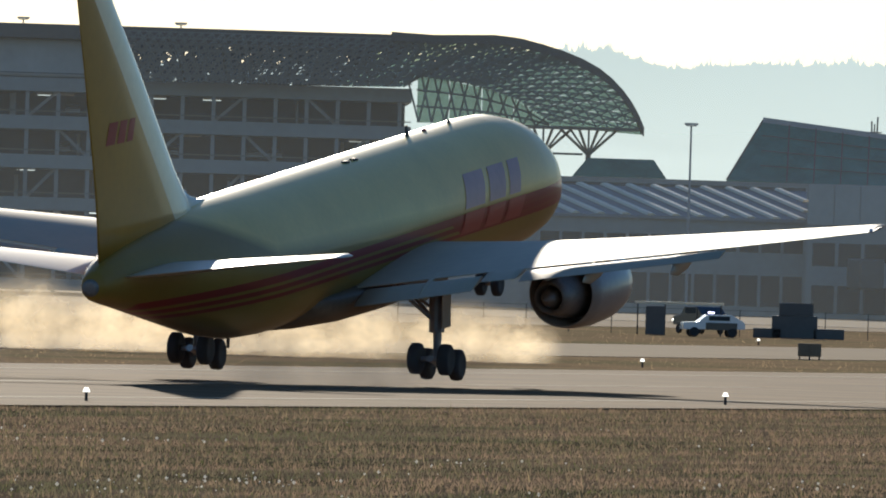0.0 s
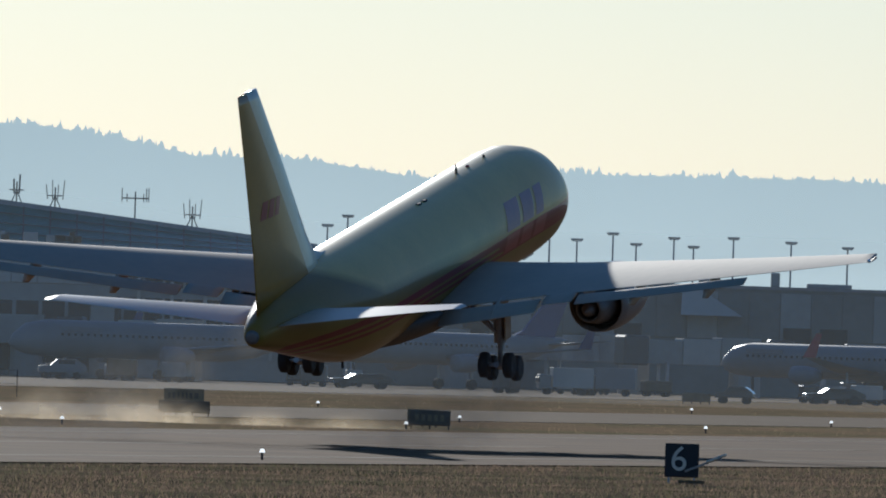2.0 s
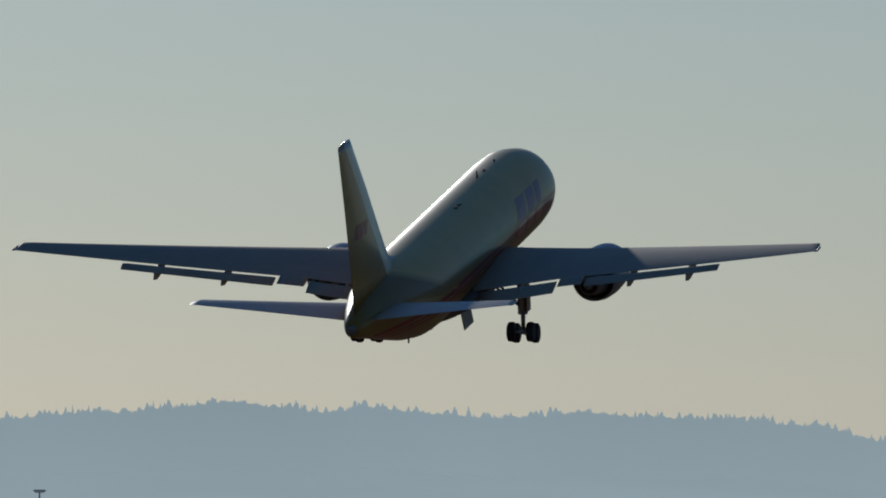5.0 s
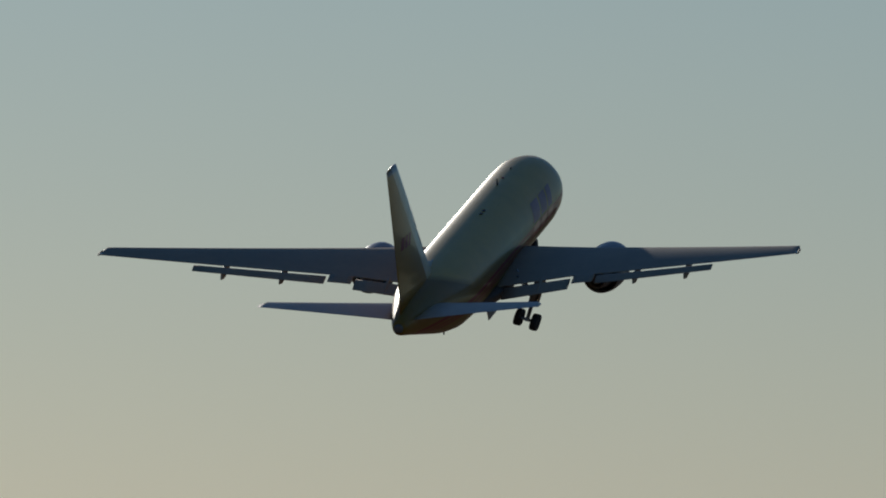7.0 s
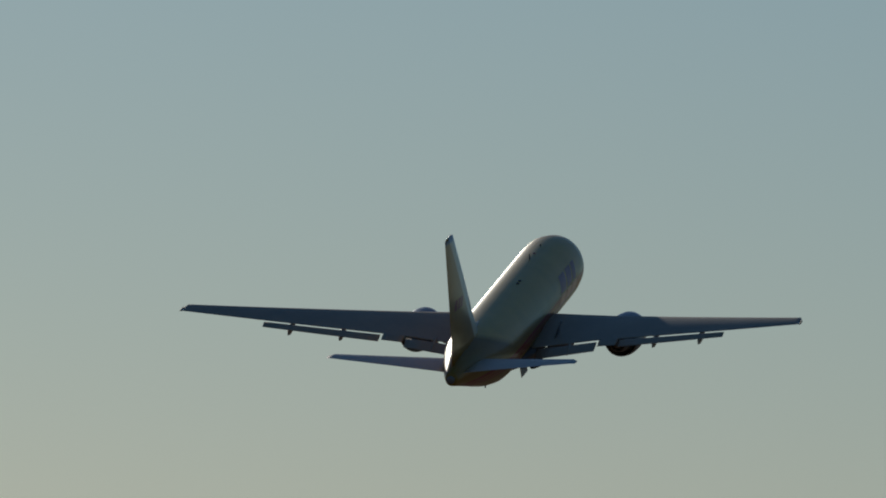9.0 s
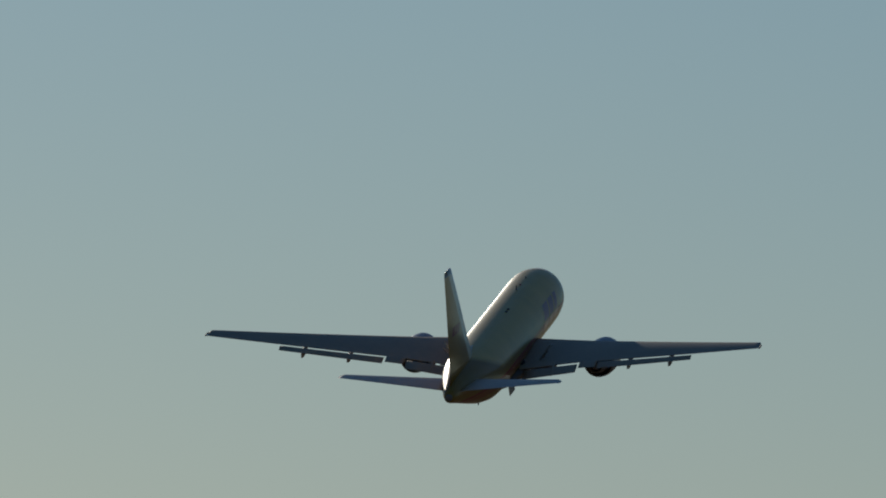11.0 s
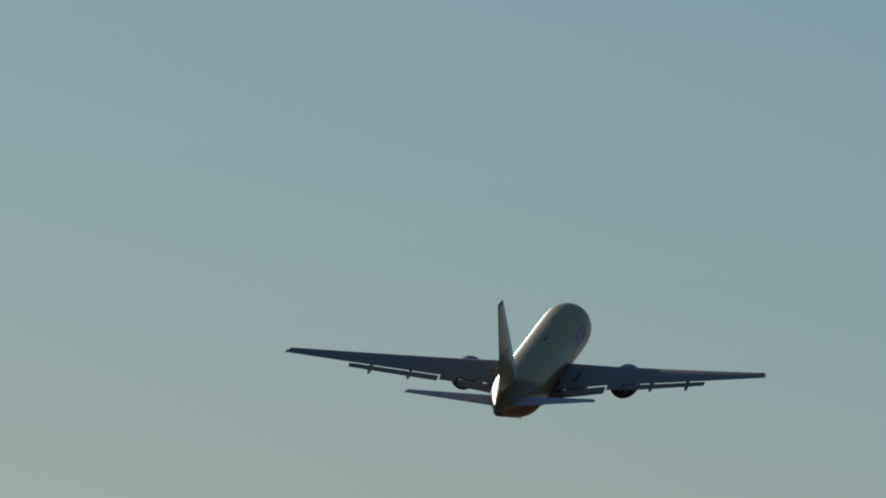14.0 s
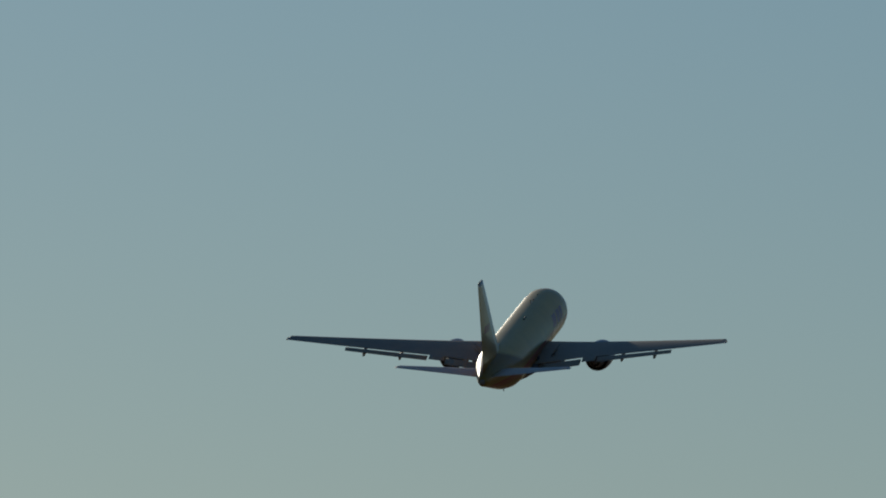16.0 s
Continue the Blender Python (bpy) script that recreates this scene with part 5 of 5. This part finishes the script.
# ---- vehicles ----
def vehicle(name, label, category, az, d, turn, l, w, h, body, cab, group="", boxy=False, z=0.0):
    v = thing(name, label, category, facing(az, d, z, turn), group)
    r = 0.34 if l < 6 else 0.48
    if boxy:
        bm = bmesh.new()
        box(bm, 0.12 * l, 0, r + 0.25 + (h - r) / 2, l * 0.74, w, h - r - 0.25)
        part("box_body", bev(bm, 0.05), body, v)
        bm = bmesh.new()
        box(bm, -0.38 * l, 0, r + 0.2 + (h * 0.7 - r) / 2, l * 0.22, w * 0.96, h * 0.7 - r)
        part("cab", bev(bm, 0.12), cab, v)
        bm = bmesh.new()
        box(bm, -0.46 * l, 0, h * 0.56, l * 0.09, w * 0.9, h * 0.2)
        part("windscreen", bev(bm, 0.04), WINDOW, v)
    else:
        half = [(-0.5, 0.42), (-0.49, 0.62), (-0.25, 0.68), (-0.12, 0.98), (0.28, 1.0), (0.47, 0.7), (0.5, 0.6), (0.5, 0.35), (-0.5, 0.3)]
        part("body", bev(loft([[(x * l, s * w / 2, z * h * 0.97 + 0.05) for x, z in half] for s in (-1, -0.9, 0.9, 1)]), 0.02), body, v)
        for s in (-1, 1):
            bm = bmesh.new()
            box(bm, 0.08 * l, s * w * 0.5, h * 0.84, l * 0.34, 0.03, h * 0.2)
            part("side_glass", bm, WINDOW, v)
    for x in (-0.32, 0.3):
        for s in (-1, 1):
            bm = bmesh.new()
            wheel_mesh(bm, 0, 0, 0, r, 0.24)
            bmesh.ops.rotate(bm, verts=bm.verts[:], matrix=Matrix.Rotation(math.pi / 2, 3, "Z"))
            bmesh.ops.translate(bm, verts=bm.verts[:], vec=(x * l, s * w * 0.46, r))
            part("wheel", bm, RUBBER, v)
    for s in (-1, 1):
        bm = bmesh.new()
        box(bm, -0.5 * l, s * w * 0.36, h * 0.48, 0.06, 0.3, 0.16)
        part("headlight", bm, SKYLIGHT, v)
    return v


car = vehicle("patrol_car", "white and dark airport patrol car with a roof light bar", "car", 17.398, 1186, 8, 4.3, 1.85, 1.55, CARWHITE, CARDARK)
bm = bmesh.new()
box(bm, -0.1, 0, 1.68, 0.3, 1.2, 0.14)
part("light_bar", bev(bm, 0.03), glow("light_bar_blue", (0.7, 0.7, 1.0), 2.5), car, "lit roof light bar")
for s in (-1, 1):
    bm = bmesh.new()
    box(bm, 0.5, s * 0.94, 0.75, 2.2, 0.02, 0.5)
    part("door_panel", bm, CARDARK, car)
fire = vehicle("service_truck", "dark service truck with bright headlights on the field road", "truck", 17.44, 1236, -62, 4.6, 2.0, 2.0, CARDARK, CARDARK)
for s in (-1, 1):
    bm = bmesh.new()
    rod(bm, (-2.33, s * 0.7, 0.95), (-2.4, s * 0.7, 0.95), 0.26, n=12)
    part("headlamp", bm, glow("headlamp", (1, 0.98, 0.92), 12), fire, "lit round headlamp")
GV = "ground vehicles on the apron"
vehicle("baggage_truck", "grey box truck on the apron", "truck", 14.62, 1712, 8, 5.6, 2.3, 2.6, PANEL, PRECAST, GV, True)
vehicle("baggage_truck", "dim white box truck on the apron", "truck", 14.47, 1725, -6, 5.4, 2.3, 2.7, ALLOY, PRECAST, GV, True)
vehicle("baggage_truck", "white box truck beside the jet bridge", "truck", 12.98, 1700, 5, 4.2, 2.2, 2.6, CARWHITE, PRECAST, GV, True)
vehicle("tow_tractor", "low dark tow tractor on the apron", "tractor", 12.5, 1617, 4, 3.3, 1.9, 1.7, CARDARK, CARDARK, GV)
vehicle("tow_tractor", "low dark tow tractor on the apron", "tractor", 14.05, 1600, -8, 3.6, 1.9, 1.6, CARDARK, CARDARK, GV)
vehicle("van", "white van parked under a jet bridge", "van", 13.4, 1690, 10, 4.8, 1.9, 2.0, CARWHITE, PRECAST, GV)
vehicle("van", "pale van on the apron", "van", 13.28, 1705, -4, 4.8, 1.9, 2.0, ALLOY, PRECAST, GV)
vehicle("van", "red van on the apron", "van", 12.9, 1660, 3, 4.4, 1.9, 1.6, REDTAIL, PRECAST, GV)
vehicle("van", "pale van by the terminal", "van", 16.3, 1700, 3, 4.8, 1.9, 2.0, ALLOY, PRECAST, GV)
vehicle("belt_loader", "dark belt loader beside an airliner", "loader", 15.3, 1700, 14, 6.5, 2.0, 1.5, CARDARK, CARDARK, GV)
vehicle("belt_loader", "dark belt loader beside an airliner", "loader", 13.72, 1680, 12, 6.0, 2.0, 1.6, CARDARK, CARDARK, GV)
rnd = random.Random(8)
for k in range(34):
    az = rnd.choice((rnd.uniform(14.3, 16.6), rnd.uniform(11.9, 14.2)))
    d = rnd.uniform(1690, 1790)
    c = thing("baggage_cart", "dim baggage cart standing on the apron", "cart", facing(az, d, 0, rnd.uniform(-25, 25)), "baggage carts on the apron")
    bm = bmesh.new()
    w, h = rnd.uniform(1.6, 3.0), rnd.uniform(0.9, 1.8)
    box(bm, 0, 0, 0.5 + h / 2, w, 1.5, h)
    part("load", bev(bm, 0.08), rnd.choice((PRECAST, CARDARK, BROWN, PANEL, DUSKY, DUSKY)), c)
    for x in (-0.35, 0.35):
        bm = bmesh.new()
        rod(bm, (x * w, -0.7, 0.27), (x * w, 0.7, 0.27), 0.27, n=12)
        part("wheel", bm, RUBBER, c)
    bm = bmesh.new()
    box(bm, 0, 0, 0.45, w * 1.04, 1.55, 0.14)
    part("bed", bm, DARK, c)

# gatehouse, hut, shelter and fence by the field road
hut = thing("guard_hut", "dark narrow hut by the field road", "hut", facing(17.59, 1195))
bm = bmesh.new()
box(bm, 0, 0, 1.0, 1.35, 1.4, 2.0)
part("body", bev(bm, 0.03), DUSKY, hut)
shelter = thing("shelter_roof", "thin pale shelter roof on posts", "shelter", facing(17.51, 1197))
bm = bmesh.new()
box(bm, 0, 0, 2.25, 6.2, 2.6, 0.16)
part("roof", bm, SKYLIGHT, shelter)
for x in (-2.9, -1.0, 2.9):
    bm = bmesh.new()
    rod(bm, (x, -1, 0), (x, -1, 2.2), 0.05)
    part("post", bm, DARK, shelter)
eq = thing("equipment_cabinet", "dark equipment cabinet on a concrete base", "cabinet", facing(17.124, 1201))
for cx, w, h, z in ((0, 3.2, 1.6, 0), (-1.9, 2.0, 0.7, 0), (2.4, 2.2, 0.75, 0), (0.1, 2.4, 0.9, 1.6)):
    bm = bmesh.new()
    box(bm, cx, 0, z + h / 2, w, 1.4, h - 0.01)
    part("housing", bev(bm, 0.04), DUSKY, eq)
fence = thing("field_fence", "thin wire fence posts along the field road", "fence", facing(17.45, 1203), kind="structure")
for k in range(15):
    bm = bmesh.new()
    rod(bm, (-21 + k * 3.0, 0, 0), (-21 + k * 3.0, 0, 1.9), 0.035, n=6)
    part("post", bm, DARK, fence)
for z in (0.9, 1.85):
    bm = bmesh.new()
    bars(bm, [((-21, 0, z), (21, 0, z))], 0.012)
    part("wire", bm, DARK, fence)


# ---- grass ----
def tufts(name, n, xr, yr, hgt, seed, material, label, wide=0.035):
    """Loose blades over a stretch of the plan, thicker towards patches."""
    r = np.random.RandomState(seed)
    if xr is None:      # the near verge: bearings and distances from the bank
        az, d = np.radians(r.uniform(12.4, 20.4, n)), r.uniform(*yr, n)
        x, y = EYE[0] - d * np.sin(az), EYE[1] + d * np.cos(az)
        x, y = x[x > 31.8], y[x > 31.8]
        n = len(x)
    else:
        x, y = r.uniform(*xr, n), r.uniform(*yr, n)
    keep = (0.3 * np.sin(x * 0.21 + 1.3 * np.sin(y * 0.05)) * np.sin(y * 0.033 + 0.11 * x) + 0.08 * np.sin(x * 0.9 + y * 0.21) + r.uniform(-1.6, 1.6, n)) > -0.5
    x, y = x[keep], y[keep]
    m = len(x)
    h = hgt * (0.35 + r.rand(m) ** 2 * 1.2)
    a = r.uniform(0, np.pi, m)
    lx, ly = r.normal(0, 0.35, m) * h, r.normal(0, 0.35, m) * h
    w = wide * (0.6 + r.rand(m))
    v = np.empty((m, 3, 3))
    v[:, 0] = np.stack([x - w * np.cos(a), y - w * np.sin(a), np.full(m, -0.07)], 1)
    v[:, 1] = np.stack([x + w * np.cos(a), y + w * np.sin(a), np.full(m, -0.07)], 1)
    v[:, 2] = np.stack([x + lx, y + ly, h - 0.06], 1)
    me = bpy.data.meshes.new(name)
    me.from_pydata(v.reshape(-1, 3).tolist(), [], np.arange(m * 3).reshape(-1, 3).tolist())
    me.materials.append(material)
    return tagged(new(name, me), label, "grass", kind="stuff")


BLADE_GREEN = leaf("green_grass", (0.125, 0.135, 0.05))
BLADE_PALE = leaf("straw_grass", (0.34, 0.26, 0.15))
tufts("dry_grass", 420000, None, (322, 740), 0.11, 1, BLADE, "dry brown grass beside the runway", 0.012)
tufts("straw_grass", 16000, None, (322, 740), 0.13, 2, BLADE_PALE, "pale straw stalks among the dry grass", 0.012)
tufts("tall_weeds", 2600, None, (322, 640), 0.24, 9, BLADE_PALE, "sparse tall dry weed stalks in the grass", 0.016)
tufts("green_grass", 110000, None, (322, 740), 0.065, 3, BLADE_GREEN, "green grass patches beside the runway", 0.013)
tufts("verge_grass", 70000, (-67, -32), (650, 1500), 0.06, 4, VERGE, "pale dry grass strip between runway and taxiway", 0.03)
tufts("field_grass", 70000, (-203, -113), (850, 1900), 0.07, 6, VERGE, "dry grass between taxiway and apron", 0.035)


def seed_heads(n, seed):
    r = np.random.RandomState(seed)
    vs, fs = [], []
    for k in range(n):
        az, d = math.radians(r.uniform(12.4, 20.4)), r.uniform(322, 700)
        x, y = EYE[0] - d * math.sin(az), EYE[1] + d * math.cos(az)
        if x < 33 + 25 * r.rand() ** 2 or noise.noise((x * 0.16, y * 0.05, 3)) < r.uniform(-0.1, 0.5) + (d - 330) / 260:
            continue
        s = 0.012 + 0.034 * r.rand() ** 2
        z = r.uniform(0.05, 0.18)
        b = len(vs)
        vs += [(x - s, y, z), (x, y - s, z), (x + s, y, z), (x, y + s, z), (x, y, z + s), (x, y, z - s)]
        fs += [(b + i, b + (i + 1) % 4, b + 4) for i in range(4)] + [(b + (i + 1) % 4, b + i, b + 5) for i in range(4)]
    me = bpy.data.meshes.new("seed_heads")
    me.from_pydata(vs, [], fs)
    me.materials.append(SEED)
    return tagged(new("seed_heads", me), "small pale flower heads scattered in the grass", "flowers", kind="stuff")


seed_heads(11000, 7)


# ---- dust, and sheets in place of haze ----
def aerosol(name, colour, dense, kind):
    """Fine dust on sheets, also standing in for haze: mostly clear, catching sunlight passing through."""
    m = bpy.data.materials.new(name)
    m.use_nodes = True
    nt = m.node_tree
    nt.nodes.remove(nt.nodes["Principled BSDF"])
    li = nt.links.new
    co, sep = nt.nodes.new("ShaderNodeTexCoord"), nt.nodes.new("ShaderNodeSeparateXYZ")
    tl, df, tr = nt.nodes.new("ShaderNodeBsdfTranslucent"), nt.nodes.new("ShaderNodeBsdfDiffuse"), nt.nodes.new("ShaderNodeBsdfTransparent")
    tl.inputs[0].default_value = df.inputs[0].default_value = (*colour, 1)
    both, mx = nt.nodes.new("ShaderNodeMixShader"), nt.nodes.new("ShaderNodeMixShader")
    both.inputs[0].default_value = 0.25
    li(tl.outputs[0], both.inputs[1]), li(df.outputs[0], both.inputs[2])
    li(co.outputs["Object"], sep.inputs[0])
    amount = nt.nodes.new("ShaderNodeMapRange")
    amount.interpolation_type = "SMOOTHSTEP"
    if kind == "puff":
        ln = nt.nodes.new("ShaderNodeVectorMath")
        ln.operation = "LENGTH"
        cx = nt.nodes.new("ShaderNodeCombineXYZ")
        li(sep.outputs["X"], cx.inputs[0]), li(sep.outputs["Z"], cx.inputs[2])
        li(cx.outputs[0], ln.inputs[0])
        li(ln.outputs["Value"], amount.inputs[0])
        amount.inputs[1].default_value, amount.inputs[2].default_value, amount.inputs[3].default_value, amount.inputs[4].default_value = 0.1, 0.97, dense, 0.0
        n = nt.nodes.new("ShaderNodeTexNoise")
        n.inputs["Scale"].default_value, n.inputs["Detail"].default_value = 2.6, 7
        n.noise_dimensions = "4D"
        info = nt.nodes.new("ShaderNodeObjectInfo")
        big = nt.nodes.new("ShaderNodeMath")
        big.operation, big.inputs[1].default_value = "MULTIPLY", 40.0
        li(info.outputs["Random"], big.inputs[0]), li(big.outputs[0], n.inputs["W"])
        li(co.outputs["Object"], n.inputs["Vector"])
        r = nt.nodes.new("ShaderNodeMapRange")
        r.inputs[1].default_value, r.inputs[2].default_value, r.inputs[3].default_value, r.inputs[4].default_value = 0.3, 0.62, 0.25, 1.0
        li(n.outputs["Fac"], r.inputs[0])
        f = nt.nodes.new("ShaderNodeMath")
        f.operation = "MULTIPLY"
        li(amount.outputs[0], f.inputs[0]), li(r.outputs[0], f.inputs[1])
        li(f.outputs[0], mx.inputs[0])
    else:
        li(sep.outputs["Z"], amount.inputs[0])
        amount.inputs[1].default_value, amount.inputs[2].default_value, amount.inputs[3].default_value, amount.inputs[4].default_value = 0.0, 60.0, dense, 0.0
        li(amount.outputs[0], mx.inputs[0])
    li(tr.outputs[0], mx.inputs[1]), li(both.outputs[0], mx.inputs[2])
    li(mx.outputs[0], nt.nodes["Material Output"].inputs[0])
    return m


# upright sheets added to lift the dark tones, standing in for haze
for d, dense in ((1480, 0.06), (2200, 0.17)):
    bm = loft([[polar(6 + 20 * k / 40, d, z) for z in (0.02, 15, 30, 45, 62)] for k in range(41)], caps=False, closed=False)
    tagged(part("haze", bm, aerosol("haze_sheet", (0.72, 0.8, 0.85), dense, "bank")), "upright translucent sheet standing in for haze over the apron", "haze", kind="stuff")

DUST = aerosol("blown_dust", (0.95, 0.8, 0.58), 0.8, "puff")


def puff_mesh():
    bm = bmesh.new()
    n = 10
    vs = [[bm.verts.new((-1 + 2 * i / n, 0.35 * ((-1 + 2 * i / n) ** 2 + (-1 + 2 * j / n) ** 2) + 0.06 * noise.noise((i * 0.7, j * 0.7, 1)), -1 + 2 * j / n)) for j in range(n + 1)] for i in range(n + 1)]
    for i in range(n):
        for j in range(n):
            bm.faces.new((vs[i][j], vs[i + 1][j], vs[i + 1][j + 1], vs[i][j + 1]))
    me = bpy.data.meshes.new("puff")
    for f in bm.faces:
        f.smooth = True
    bm.to_mesh(me)
    bm.free()
    me.materials.append(DUST)
    return me


dust = thing("dust_plume", "tan dust blown up from the verge by the jet exhaust", "dust", kind="stuff")
pm = puff_mesh()
rnd = random.Random(5)
# two loose rows across the line of sight, low at one end
for row, count, back in ((0, 12, 0.0), (1, 9, 9.0)):
    for k in range(count):
        o = new("puff", pm)
        o.parent = dust
        s = k / (count - 1)
        size = 2.6 + 0.9 * rnd.random()
        tall = (2.5 - 0.9 * s) * (0.75 + 0.5 * rnd.random())
        o.matrix_basis = pose(-13.5 + 27 * s + rnd.uniform(-0.7, 0.7), back + rnd.uniform(-2, 2), tall * 0.55, 0, rnd.uniform(-8, 8), rnd.uniform(-12, 12)) @ Matrix.Diagonal((size, size, tall, 1))

# smoky exhaust behind the engines
SMOKE = aerosol("exhaust_smoke", (0.2, 0.19, 0.18), 0.3, "puff")
sm = pm.copy()
sm.materials.clear()
sm.materials.append(SMOKE)
smoke = thing("exhaust_smoke", "thin grey exhaust smoke trailing behind the engines", "smoke", kind="stuff")
for side in (1, -1):
    for k in range(5):
        o = new("puff", sm)
        o.parent = smoke
        w = 1.3 + 0.75 * k
        o.matrix_basis = pose(7.92 * side + rnd.uniform(-0.4, 0.4), -25.5 - 9.0 * k + OFF_Y, -2.4 - 0.5 * k + OFF_Z, 0, rnd.uniform(-20, 20), 15) @ Matrix.Diagonal((w, w, w * 1.1, 1))


def motions():
    walk(jet, [(t, turned(x, y, z, h, p, b)) for t, x, y, z, h, p, b in JET_ROWS])
    # the dust is keyed to fit the camera's view beside the jet, sinks, then stands
    walk(dust, [(t, facing(az, d, z)) for t, az, d, z in ((0, 18.98, 800, 0), (0.5, 18.2, 830, 0), (1.0, 17.46, 860, -0.6), (1.5, 16.75, 890, -1.4), (2.0, 16.0, 915, -2.1), (2.6, 15.5, 930, -2.6), (3.4, 15.35, 935, -2.9), (16, 15.3, 938, -3.0))])
    rows = [(t, turned(x, y, z - 0.6 * t, h, p * 0.6, b)) for t, x, y, z, h, p, b in JET_ROWS if t < 3.3]
    walk(smoke, rows + [(4.2, turned(0, 862, 5.0, 0, 7, 0)), (6, turned(0, 870, 3.5, 0, 7, 0)), (16, turned(0, 874, 3.0, 0, 7, 0))])
    # the legs fold inward, the nose leg forward
    for side, gear in zip((1, -1), gears):
        base = (4.65 * side, -27.19 + OFF_Y, GEAR_TOP + OFF_Z)
        walk(gear, [(t, pose(*base, 0, side * a, 0)) for t, a in ((0, 0), (5.5, 0), (6.0, 0), (6.5, 9), (7.0, 19), (7.5, 31), (8.0, 42), (9.0, 68), (10.0, 80), (11.0, 84), (16, 86))])
    for side, door in zip((1, -1), keel_doors):
        walk(door, [(t, pose(0.75 * side, -25.2 + OFF_Y, -3.0 + OFF_Z, 0, side * a, 0)) for t, a in ((0, -20), (3.2, -20), (4.2, 40), (5.2, 82), (12.8, 82), (13.6, 30), (14.4, -20), (16, -20))])
    base = (0, -5.9 + OFF_Y, -2.2 + OFF_Z)
    walk(nose_gear, [(t, pose(*base, a, 0, 0)) for t, a in ((0, 0), (5.5, 0), (6.5, 8), (7.5, 35), (8.5, 70), (9.5, 95), (10.5, 105), (16, 105))])


motions()
